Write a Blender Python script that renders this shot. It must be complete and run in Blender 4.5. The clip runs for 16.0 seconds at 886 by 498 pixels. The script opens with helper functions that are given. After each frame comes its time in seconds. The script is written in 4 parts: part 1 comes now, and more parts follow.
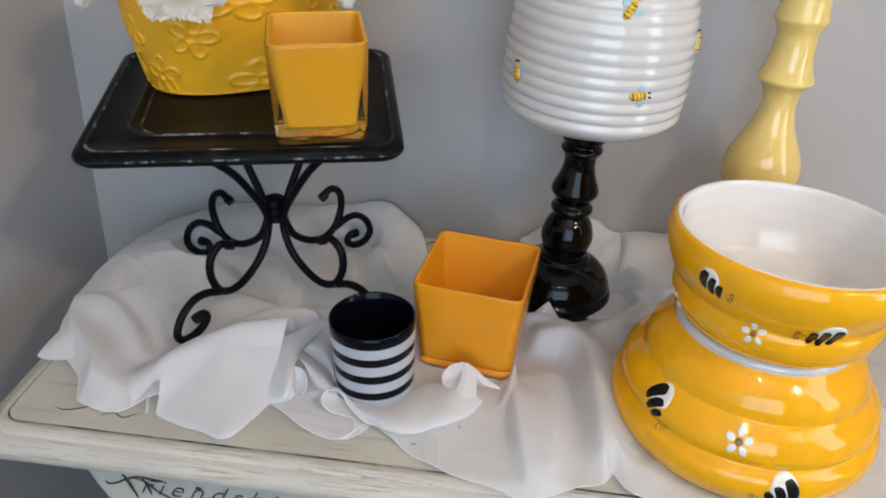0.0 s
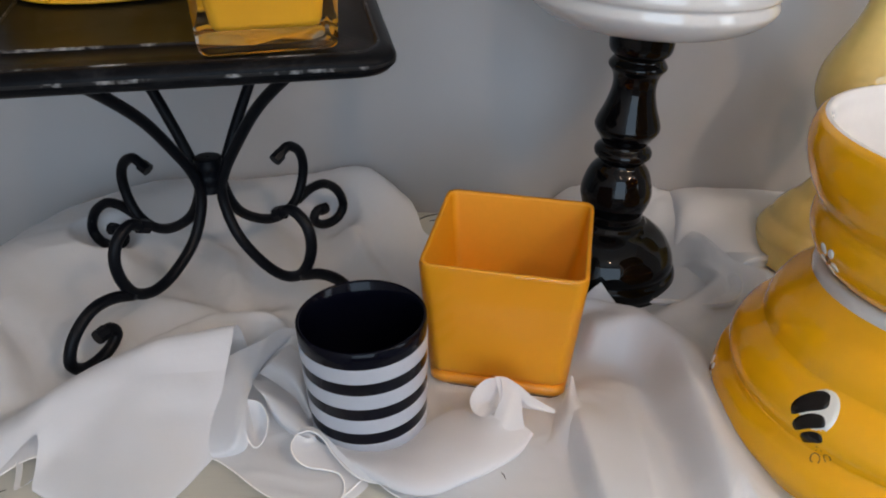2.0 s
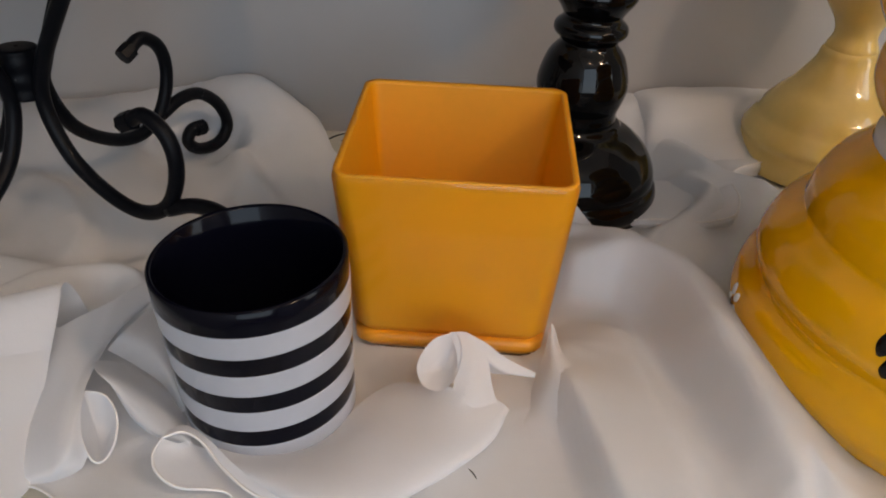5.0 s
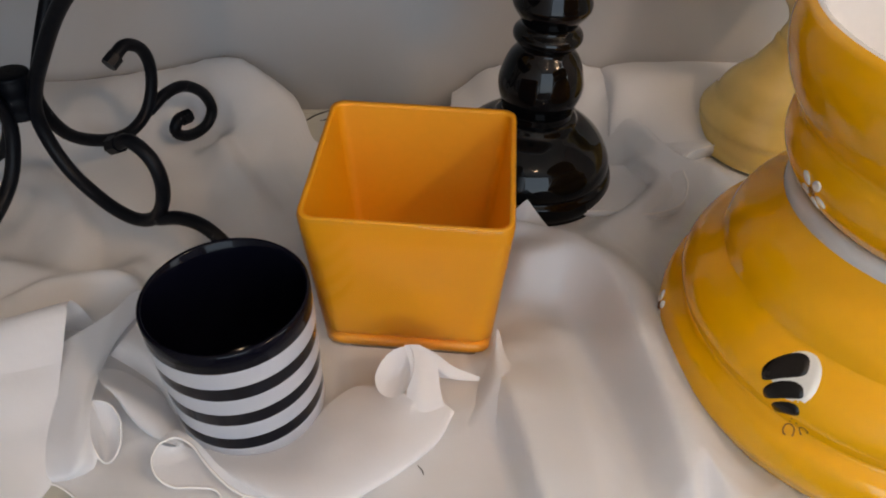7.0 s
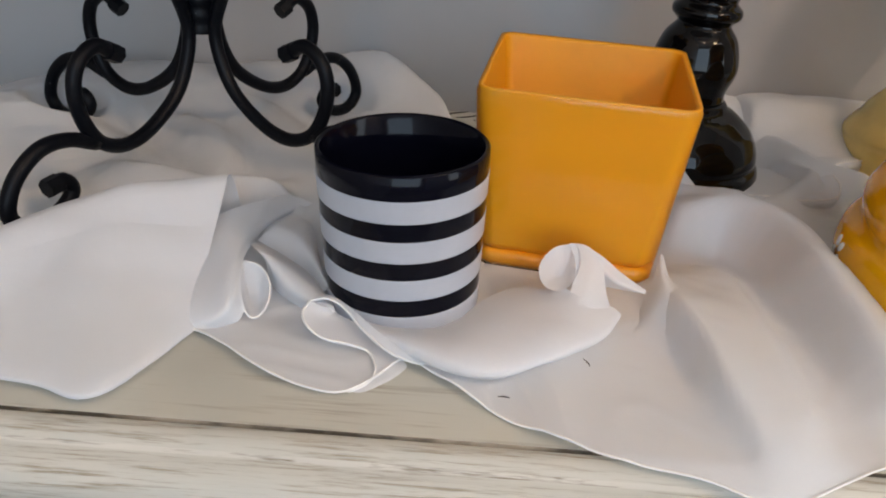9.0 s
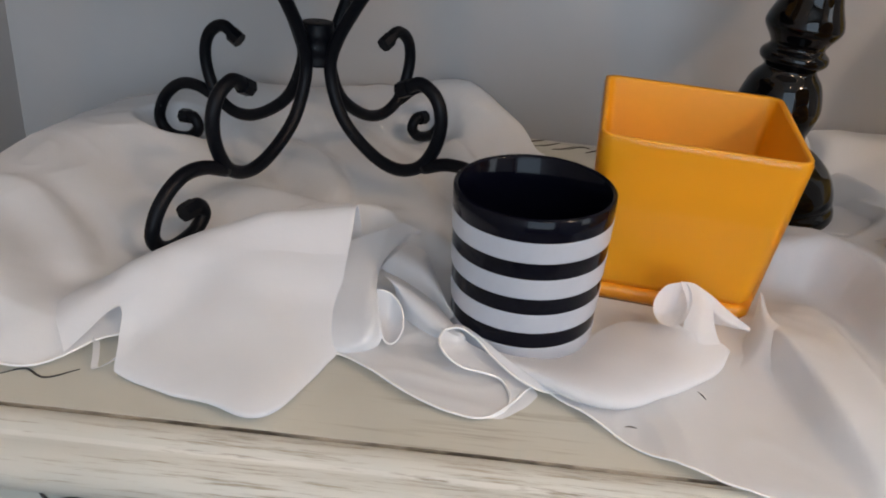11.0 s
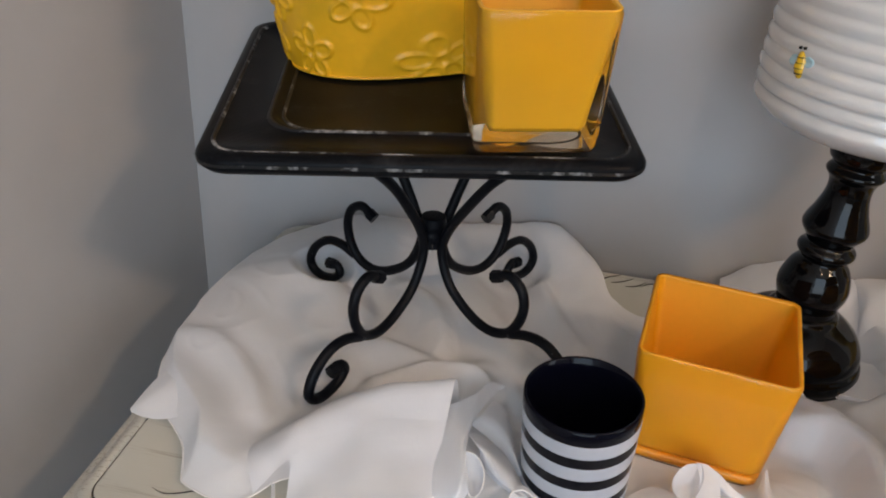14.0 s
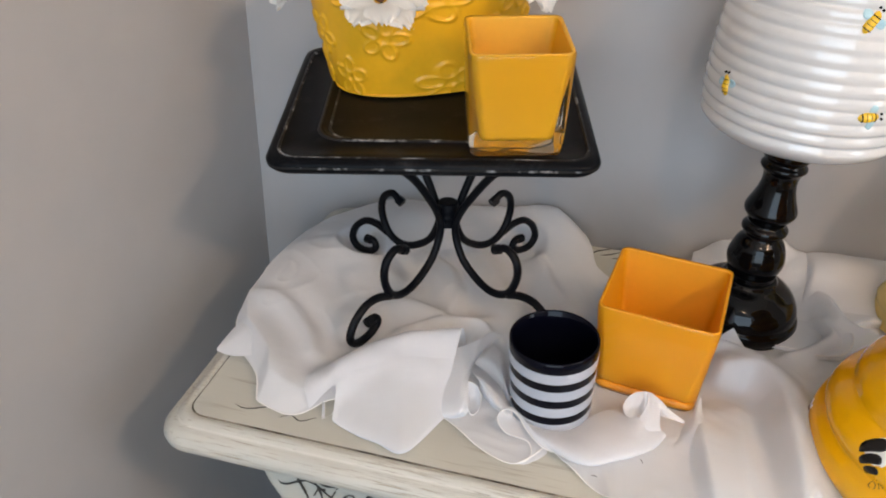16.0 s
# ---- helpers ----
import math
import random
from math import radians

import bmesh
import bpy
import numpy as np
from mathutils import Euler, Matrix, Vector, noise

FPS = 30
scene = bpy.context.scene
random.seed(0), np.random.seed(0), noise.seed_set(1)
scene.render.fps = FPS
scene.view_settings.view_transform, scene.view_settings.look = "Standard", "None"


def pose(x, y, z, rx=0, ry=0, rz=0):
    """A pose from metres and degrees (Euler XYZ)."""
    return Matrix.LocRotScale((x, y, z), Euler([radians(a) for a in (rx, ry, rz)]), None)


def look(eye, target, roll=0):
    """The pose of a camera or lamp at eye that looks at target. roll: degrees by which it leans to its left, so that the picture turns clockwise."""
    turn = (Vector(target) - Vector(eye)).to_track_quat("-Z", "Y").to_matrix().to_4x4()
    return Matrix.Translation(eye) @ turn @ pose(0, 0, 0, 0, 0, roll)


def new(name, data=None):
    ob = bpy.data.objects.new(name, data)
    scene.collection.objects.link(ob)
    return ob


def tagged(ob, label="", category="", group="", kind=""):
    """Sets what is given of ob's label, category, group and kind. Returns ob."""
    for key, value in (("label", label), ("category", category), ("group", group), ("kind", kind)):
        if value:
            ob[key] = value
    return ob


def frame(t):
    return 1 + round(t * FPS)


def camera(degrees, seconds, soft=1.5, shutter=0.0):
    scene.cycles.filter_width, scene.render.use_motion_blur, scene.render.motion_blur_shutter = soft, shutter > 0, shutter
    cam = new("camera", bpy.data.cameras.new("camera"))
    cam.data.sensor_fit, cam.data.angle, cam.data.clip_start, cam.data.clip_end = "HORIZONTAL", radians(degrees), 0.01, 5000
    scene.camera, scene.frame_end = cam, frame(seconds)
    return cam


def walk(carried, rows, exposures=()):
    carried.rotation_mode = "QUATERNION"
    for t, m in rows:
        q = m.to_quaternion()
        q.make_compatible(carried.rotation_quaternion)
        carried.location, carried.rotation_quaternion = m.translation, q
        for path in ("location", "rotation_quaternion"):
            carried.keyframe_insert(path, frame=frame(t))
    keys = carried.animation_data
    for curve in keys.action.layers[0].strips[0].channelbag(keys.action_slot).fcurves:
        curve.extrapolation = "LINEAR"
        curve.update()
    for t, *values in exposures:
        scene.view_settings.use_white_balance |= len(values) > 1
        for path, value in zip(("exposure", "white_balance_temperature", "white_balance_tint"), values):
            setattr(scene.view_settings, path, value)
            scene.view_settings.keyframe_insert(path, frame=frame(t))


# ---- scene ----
cam = camera(58.9, 16.0, 1.9)
PATH = [
    (0, (0.168, 0.057, 1.341), (0.036, 1.795, 0.359), 3.8),
    (0.5, (0.155, 0.123, 1.309), (0.025, 1.847, 0.304), 3.2),
    (1, (0.134, 0.192, 1.269), (0.039, 1.921, 0.268), 2.9),
    (1.5, (0.121, 0.241, 1.229), (0.063, 1.975, 0.234), 2.2),
    (2, (0.113, 0.273, 1.185), (0.078, 2.018, 0.208), 2.1),
    (2.5, (0.105, 0.304, 1.148), (0.108, 2.043, 0.161), 2.2),
    (3, (0.107, 0.334, 1.117), (0.152, 2.06, 0.107), 2.6),
    (3.5, (0.11, 0.36, 1.095), (0.201, 2.071, 0.065), 2.8),
    (4, (0.11, 0.38, 1.077), (0.248, 2.079, 0.032), 2.9),
    (4.5, (0.106, 0.397, 1.08), (0.278, 2.081, 0.014), 2.8),
    (4.7, (0.102, 0.402, 1.074), (0.296, 2.094, 0.024), 3.0),
    (6.8, (0.142, 0.426, 1.19), (0.261, 1.877, -0.181), 2.0),
    (7, (0.13, 0.407, 1.171), (0.297, 1.921, -0.125), 2.7),
    (7.5, (0.116, 0.375, 1.128), (0.29, 2.05, 0.048), 2.6),
    (8, (0.107, 0.347, 1.07), (0.25, 2.08, 0.081), 4.2),
    (8.5, (0.09, 0.338, 1.05), (0.164, 2.092, 0.091), 5.4),
    (9, (0.071, 0.336, 1.029), (0.096, 2.101, 0.089), 5.0),
    (9.2, (0.065, 0.336, 1.027), (0.077, 2.101, 0.085), 4.9),
    (11.3, (0.001, 0.311, 1.065), (-0.007, 2.083, 0.139), 6.8),
    (11.5, (-0.001, 0.309, 1.08), (-0.037, 2.085, 0.161), 6.5),
    (12, (-0.003, 0.311, 1.119), (-0.103, 2.081, 0.193), 6.1),
    (12.5, (0.001, 0.299, 1.159), (-0.162, 2.059, 0.223), 5.6),
    (13, (0.002, 0.287, 1.187), (-0.21, 2.032, 0.234), 5.3),
    (13.5, (0.008, 0.267, 1.225), (-0.241, 1.999, 0.256), 5.0),
    (14, (0.015, 0.245, 1.257), (-0.265, 1.959, 0.265), 4.5),
    (14.5, (0.031, 0.219, 1.29), (-0.283, 1.911, 0.27), 3.8),
    (15, (0.045, 0.189, 1.317), (-0.292, 1.863, 0.276), 3.3),
    (15.5, (0.064, 0.147, 1.338), (-0.303, 1.814, 0.296), 2.7),
    (16, (0.081, 0.092, 1.355), (-0.308, 1.75, 0.307), 2.5),
]
EXPOSURES = [(0, -0.13, 6550, 11.5), (1, -0.21, 6600, 11.5), (2, -0.30, 6640, 13.0), (3.5, -0.44, 7030, 14), (4.5, -0.45, 7330, 16), (7, -0.31, 7330, 16), (8, -0.13, 7240, 16), (9, -0.15, 7010, 14), (11.5, -0.16, 6980, 14.5), (12.5, -0.20, 6990, 14.5), (13.5, -0.17, 7040, 14.5), (14.5, -0.05, 7030, 14.5), (16, 0.12, 6980, 14.0)]
walk(cam, [(t, look(eye, target, roll)) for t, eye, target, roll in PATH], EXPOSURES)

# ---- world and light ----
world = bpy.data.worlds.new("sky")
scene.world = world
world.use_nodes = True
wn = world.node_tree.nodes
sky = wn.new("ShaderNodeTexSky")
sky.sky_type, sky.sun_disc = "NISHITA", False
sky.sun_elevation, sky.sun_rotation = radians(38), radians(120)
world.node_tree.links.new(sky.outputs[0], wn["Background"].inputs[0])
wn["Background"].inputs[1].default_value = 0.1


def daylight_lamp(name, m, width, height, watts, colour):
    data = bpy.data.lights.new(name, "AREA")
    data.shape, data.size, data.size_y, data.energy, data.color = "RECTANGLE", width, height, watts, colour
    ob = new(name, data)
    ob.matrix_world = m
    return ob


# broad front lamp, added to stand in for diffuse daylight from out of view
daylight_lamp("daylight_front", look((0.38, -1.74, 1.52), (0.1, 0.8, 0.95)), 1.58, 1.6, 34.5, (0.58, 0.79, 1.0))
daylight_lamp("daylight_side", look((1.53, 0.10, 1.45), (0.2, 0.55, 1.0)), 0.4, 1.1, 5.0, (0.70, 0.86, 1.0))
LAMPS = [(0.32, -0.55, 1), (1.40, -0.38, 3)]


# ---- materials ----
def shader(name, colour, rough=0.5, metal=0.0, coat=0.0, spec=0.5, spread=0.0, scale=30.0, bump=0.0, bump_scale=200.0, bump_depth=0.0005):
    """A principled material whose colour drifts by noise at two scales, with fine relief."""
    m = bpy.data.materials.new(name)
    m.use_nodes = True
    t, b = m.node_tree, m.node_tree.nodes["Principled BSDF"]
    b.inputs["Base Color"].default_value = (*colour, 1)
    b.inputs["Roughness"].default_value, b.inputs["Metallic"].default_value = rough, metal
    b.inputs["Coat Weight"].default_value, b.inputs["Coat Roughness"].default_value = coat, 0.04
    b.inputs["Specular IOR Level"].default_value = spec
    co = t.nodes.new("ShaderNodeTexCoord")
    if spread:
        big, small = noise_node(t, co, scale, 3), noise_node(t, co, scale * 9, 4)
        both = math_node(t, "ADD", math_node(t, "MULTIPLY", big, 0.65), math_node(t, "MULTIPLY", small, 0.35))
        ramp = ramp_node(t, both, [(0.3, tuple(c * (1 - spread) for c in colour)), (0.7, tuple(min(1, c * (1 + spread)) for c in colour))])
        t.links.new(ramp, b.inputs["Base Color"])
        r = t.nodes.new("ShaderNodeMapRange")
        r.inputs["To Min"].default_value, r.inputs["To Max"].default_value = max(0.01, rough * 0.8), min(1, rough * 1.25)
        t.links.new(big, r.inputs["Value"])
        t.links.new(r.outputs[0], b.inputs["Roughness"])
    if bump:
        bump_node(t, b, noise_node(t, co, bump_scale, 3), bump, bump_depth)
    return m


def noise_node(t, co, scale, detail, stretch=None):
    n = t.nodes.new("ShaderNodeTexNoise")
    n.inputs["Scale"].default_value, n.inputs["Detail"].default_value = scale, detail
    source = co.outputs["Object"]
    if stretch:
        mp = t.nodes.new("ShaderNodeMapping")
        mp.inputs["Scale"].default_value = stretch
        t.links.new(source, mp.inputs["Vector"])
        source = mp.outputs[0]
    t.links.new(source, n.inputs["Vector"])
    return n.outputs["Fac"]


def math_node(t, kind, a, b):
    n = t.nodes.new("ShaderNodeMath")
    n.operation = kind
    for slot, v in enumerate((a, b)):
        if isinstance(v, (int, float)):
            n.inputs[slot].default_value = v
        else:
            t.links.new(v, n.inputs[slot])
    return n.outputs[0]


def ramp_node(t, fac, stops):
    n = t.nodes.new("ShaderNodeValToRGB")
    while len(n.color_ramp.elements) < len(stops):
        n.color_ramp.elements.new(0.5)
    for e, (at, c) in zip(n.color_ramp.elements, stops):
        e.position, e.color = at, (*c, 1)
    t.links.new(fac, n.inputs[0])
    return n.outputs[0]


def mix_node(t, fac, a, b):
    n = t.nodes.new("ShaderNodeMix")
    n.data_type = "RGBA"
    t.links.new(fac, n.inputs[0])
    for slot, v in ((6, a), (7, b)):
        if isinstance(v, tuple):
            n.inputs[slot].default_value = (*v, 1)
        else:
            t.links.new(v, n.inputs[slot])
    return n.outputs[2]


def bump_node(t, b, height, strength, depth):
    n = t.nodes.new("ShaderNodeBump")
    n.inputs["Strength"].default_value, n.inputs["Distance"].default_value = strength, depth
    t.links.new(height, n.inputs["Height"])
    t.links.new(n.outputs[0], b.inputs["Normal"])


def worn_paint(name, colour, under, low, high, stretch, rough, scale=1.0, bump=0.4, spec=0.5):
    """Paint that is rubbed through to another colour where a stretched noise is high."""
    m = shader(name, colour, rough, spec=spec)
    t, b = m.node_tree, m.node_tree.nodes["Principled BSDF"]
    co = t.nodes.new("ShaderNodeTexCoord")
    wear = noise_node(t, co, scale, 8, stretch)
    fine = noise_node(t, co, scale * 5, 4, stretch)
    patch = noise_node(t, co, 9, 2)
    amount = math_node(t, "ADD", math_node(t, "MULTIPLY", wear, 0.55), math_node(t, "ADD", math_node(t, "MULTIPLY", fine, 0.25), math_node(t, "MULTIPLY", patch, 0.2)))
    fac = ramp_node(t, amount, [(low, (0, 0, 0)), (high, (1, 1, 1))])
    tint = ramp_node(t, patch, [(0.3, tuple(c * 0.9 for c in colour)), (0.7, tuple(min(1, c * 1.06) for c in colour))])
    t.links.new(mix_node(t, fac, tint, under), b.inputs["Base Color"])
    bump_node(t, b, wear, bump, 0.0006)
    return m


def plastered(name, colour):
    m = shader(name, colour, 0.42, spread=0.035, scale=2.5)
    t, b = m.node_tree, m.node_tree.nodes["Principled BSDF"]
    co = t.nodes.new("ShaderNodeTexCoord")
    bump_node(t, b, noise_node(t, co, 160, 4), 0.12, 0.0008)
    return m


def glass(name, colour, rough=0.015):
    m = shader(name, colour, rough)
    m.node_tree.nodes["Principled BSDF"].inputs["Transmission Weight"].default_value = 1.0
    m.node_tree.nodes["Principled BSDF"].inputs["IOR"].default_value = 1.36
    m.node_tree.nodes["Principled BSDF"].inputs["Specular IOR Level"].default_value = 0.2
    return m


def fabric(name, colour):
    """Thin woven cotton that lets some light through."""
    m = shader(name, colour, 0.85)
    t, b = m.node_tree, m.node_tree.nodes["Principled BSDF"]
    co = t.nodes.new("ShaderNodeTexCoord")
    tint = ramp_node(t, noise_node(t, co, 14, 3), [(0.3, tuple(c * 0.95 for c in colour)), (0.7, colour)])
    t.links.new(tint, b.inputs["Base Color"])
    crease = noise_node(t, co, 60, 5)
    bump_node(t, b, math_node(t, "ADD", math_node(t, "MULTIPLY", noise_node(t, co, 900, 2), 0.10), crease), 0.35, 0.0012)
    see = t.nodes.new("ShaderNodeBsdfTranslucent")
    see.inputs[0].default_value = (*colour, 1)
    both = t.nodes.new("ShaderNodeMixShader")
    both.inputs[0].default_value = 0.28
    t.links.new(b.outputs[0], both.inputs[1])
    t.links.new(see.outputs[0], both.inputs[2])
    open_weave, sheer = t.nodes.new("ShaderNodeBsdfTransparent"), t.nodes.new("ShaderNodeMixShader")
    sheer.inputs[0].default_value = 0.09
    t.links.new(both.outputs[0], sheer.inputs[1])
    t.links.new(open_weave.outputs[0], sheer.inputs[2])
    t.links.new(sheer.outputs[0], t.nodes["Material Output"].inputs[0])
    return m


def glowing_through(m, colour, share):
    """Lets part of the light through a thin coloured coat."""
    t, b = m.node_tree, m.node_tree.nodes["Principled BSDF"]
    see, both = t.nodes.new("ShaderNodeBsdfTranslucent"), t.nodes.new("ShaderNodeMixShader")
    see.inputs[0].default_value, both.inputs[0].default_value = (*colour, 1), share
    t.links.new(b.outputs[0], both.inputs[1])
    t.links.new(see.outputs[0], both.inputs[2])
    t.links.new(both.outputs[0], t.nodes["Material Output"].inputs[0])
    return m


WALL = plastered("grey_wall_paint", (0.435, 0.424, 0.422))
CEILING = plastered("white_ceiling_paint", (0.78, 0.77, 0.75))
# unseen floor; its tone is chosen for the light it bounces upward
FLOOR = worn_paint("unseen_floor_bounce_wood", (0.24, 0.20, 0.15), (0.16, 0.12, 0.085), 0.45, 0.6, (1, 14, 1), 0.35, 4)
CREAM = worn_paint("cream_chalk_paint", (0.525, 0.52, 0.46), (0.27, 0.23, 0.17), 0.555, 0.72, (2.2, 40, 40), 0.55, 3)
MOULDING = worn_paint("rubbed_cream_moulding", (0.53, 0.52, 0.465), (0.27, 0.225, 0.16), 0.525, 0.655, (5, 120, 120), 0.5, 4.5)
GROOVE = worn_paint("dark_glaze_in_groove", (0.34, 0.305, 0.25), (0.06, 0.05, 0.035), 0.40, 0.54, (5, 14, 14), 0.7, 4)
SPECKS = worn_paint("specked_glaze_line", (0.58, 0.565, 0.51), (0.20, 0.165, 0.12), 0.53, 0.64, (5, 50, 50), 0.6, 5)
INK = worn_paint("faded_black_ink", (0.045, 0.04, 0.036), (0.50, 0.47, 0.40), 0.53, 0.63, (30, 30, 30), 0.7, 6)
IRON = worn_paint("black_painted_iron", (0.0032, 0.0036, 0.0055), (0.15, 0.15, 0.16), 0.625, 0.70, (20, 20, 20), 0.40, 6, bump=0.5, spec=0.13)
TRAY = worn_paint("black_tray_enamel", (0.0042, 0.0046, 0.0058), (0.022, 0.022, 0.024), 0.55, 0.75, (10, 10, 10), 0.30, 4, bump=0.12, spec=0.06)
RUBBED = worn_paint("rubbed_black_edge", (0.012, 0.012, 0.013), (0.36, 0.36, 0.36), 0.535, 0.64, (9, 9, 9), 0.42, 5, spec=0.2)
ORANGE = shader("orange_glass_coating", (0.94, 0.405, 0.012), 0.5, coat=0.05, spread=0.05, scale=22, bump=0.1, bump_scale=90)
AMBER = shader("amber_yellow_glass_coating", (0.77, 0.375, 0.014), 0.5, coat=0.05, spread=0.05, scale=22, bump=0.1, bump_scale=90)
# opaque orange that stands in for the coating reflected inside the clear base
BASE_REFLECTION = shader("painted_base_reflection", (0.76, 0.29, 0.008), 0.3, spread=0.12, scale=30)
glowing_through(ORANGE, (0.98, 0.53, 0.03), 0.24)
glowing_through(AMBER, (0.92, 0.52, 0.03), 0.08)
# clear glass; its tint paints in the coating's colour reflected through it
GLASS = glass("clear_glass_amber_reflected", (0.98, 0.93, 0.80), 0.07)
ORANGE_REFLECT_GLASS = glass("clear_glass_orange_reflected", (0.99, 0.95, 0.80), 0.05)
BLACK_GLASS = shader("black_gloss_glass", (0.002, 0.0022, 0.006), 0.12, spec=0.16, bump=0.05, bump_scale=60)
STRIPE = shader("pale_grey_white_enamel", (0.42, 0.445, 0.50), 0.35, coat=0.2, spread=0.04, scale=40)
WHITE_GLAZE = shader("white_ceramic_glaze", (0.63, 0.625, 0.615), 0.04, coat=0.7, spread=0.03, scale=20, bump=0.02, bump_scale=45, bump_depth=0.001)
BOWL_GLAZE = shader("warm_white_bowl_glaze", (0.80, 0.785, 0.77), 0.04, coat=0.5, spread=0.03, scale=20, bump=0.02, bump_scale=45, bump_depth=0.001)
BLACK_GLAZE = shader("black_lacquer", (0.0022, 0.002, 0.0022), 0.04, spec=0.26, bump=0.08, bump_scale=40, bump_depth=0.001)
YELLOW_GLAZE = shader("golden_yellow_glaze", (0.88, 0.425, 0.006), 0.06, spec=0.38, coat=0.15, spread=0.04, scale=12, bump=0.05, bump_scale=30, bump_depth=0.0012)
PALE_YELLOW = shader("pale_yellow_glaze", (0.84, 0.62, 0.20), 0.07, coat=0.6, spread=0.06, scale=14, bump=0.1, bump_scale=35, bump_depth=0.001)
TIN = shader("yellow_enamelled_tin", (0.86, 0.435, 0.015), 0.42, coat=0.12, spread=0.07, scale=15, bump=0.15, bump_scale=55, bump_depth=0.0008)
BEE_BLACK = shader("black_brush_paint", (0.010, 0.008, 0.007), 0.25, spec=0.2, coat=0.1, spread=0.2, scale=80)
BEE_WHITE = shader("white_brush_paint", (0.80, 0.79, 0.74), 0.2, coat=0.4, spread=0.05, scale=80)
BEE_YELLOW = shader("yellow_brush_paint", (0.80, 0.48, 0.03), 0.2, coat=0.4, spread=0.1, scale=80)
WING_BLUE = shader("pale_blue_brush_paint", (0.40, 0.60, 0.66), 0.2, coat=0.4, spread=0.12, scale=120)
BROWN_LINE = shader("brown_brush_line", (0.22, 0.085, 0.012), 0.25, coat=0.4, spread=0.1, scale=80)
CLOTH = fabric("white_voile", (0.868, 0.882, 0.915))
HEM = shader("white_stitched_hem", (0.84, 0.83, 0.82), 0.9, spread=0.05, scale=200, bump=0.6, bump_scale=900)
PETAL = fabric("white_silk_petal", (0.84, 0.83, 0.80))
STAMEN = shader("brown_stamen", (0.16, 0.06, 0.025), 0.8, spread=0.3, scale=300)
STEM = shader("green_wrapped_stem", (0.06, 0.11, 0.03), 0.7, spread=0.2, scale=80)
BULB = bpy.data.materials.new("glowing_bulb")
BULB.use_nodes = True
BULB.node_tree.nodes["Principled BSDF"].inputs["Emission Color"].default_value = (1, 0.76, 0.54, 1)
BULB.node_tree.nodes["Principled BSDF"].inputs["Emission Strength"].default_value = 262


# ---- building blocks ----
def part(name, bm, material, parent, label="", smooth=True, kind=""):
    """Links a bmesh as one mesh object under a thing or a part."""
    data = bpy.data.meshes.new(name)
    bm.normal_update()
    bm.to_mesh(data)
    bm.free()
    data.materials.append(material)
    if smooth:
        data.shade_smooth()
    ob = new(name, data)
    ob.parent = parent
    return tagged(ob, label, kind=kind)


def thing(name, label, category, m=None, group="", kind=""):
    ob = new(name)
    ob.empty_display_size = 0.02
    if m is not None:
        ob.matrix_world = m
    return tagged(ob, label, category, group, kind)


def box(x0, x1, y0, y1, z0, z1, bevel=0.0):
    bm = bmesh.new()
    bmesh.ops.create_cube(bm, size=1, matrix=Matrix.Translation(((x0 + x1) / 2, (y0 + y1) / 2, (z0 + z1) / 2)) @ Matrix.Diagonal((x1 - x0, y1 - y0, z1 - z0, 1)))
    if bevel:
        bmesh.ops.bevel(bm, geom=bm.edges[:], offset=bevel, segments=2, affect="EDGES")
    return bm


def loft(rings, closed=True, first=False, last=False, bm=None):
    """A skin over rings of points; first and last close the ends with a face."""
    bm = bm or bmesh.new()
    rows = [[bm.verts.new(p) for p in ring] for ring in rings]
    n = len(rings[0])
    for a, b in zip(rows, rows[1:]):
        for k in range(n if closed else n - 1):
            bm.faces.new((a[k], a[(k + 1) % n], b[(k + 1) % n], b[k]))
    if first:
        bm.faces.new(rows[0][::-1])
    if last:
        bm.faces.new(rows[-1])
    return bm


def smooth_line(points, steps=6):
    """A Catmull-Rom line through points of any dimension."""
    p = [np.array(q, float) for q in points]
    p = [2 * p[0] - p[1]] + p + [2 * p[-1] - p[-2]]
    out = []
    for a, b, c, d in zip(p, p[1:], p[2:], p[3:]):
        for k in range(steps):
            s = k / steps
            out.append(0.5 * (2 * b + (c - a) * s + (2 * a - 5 * b + 4 * c - d) * s * s + (3 * b - a - 3 * c + d) * s**3))
    return out + [p[-2]]


def spun(profile, turns=64, steps=5, curve=True, wobble=0.0):
    """A solid of revolution about z from (radius, height) pairs."""
    line = smooth_line(profile, steps) if curve else [np.array(p, float) for p in profile]
    rings = []
    for r, h in line:
        r = max(float(r), 1e-5)
        ring = []
        for k in range(turns):
            a = k * math.tau / turns
            w = 1 + wobble * (math.sin(2 * a + h * 20) + 0.6 * math.sin(3 * a + h * 47))
            ring.append((r * w * math.cos(a), r * w * math.sin(a), float(h)))
        rings.append(ring)
    bm = loft(rings)
    bmesh.ops.remove_doubles(bm, verts=bm.verts[:], dist=2e-5)
    bmesh.ops.recalc_face_normals(bm, faces=bm.faces[:])
    return bm


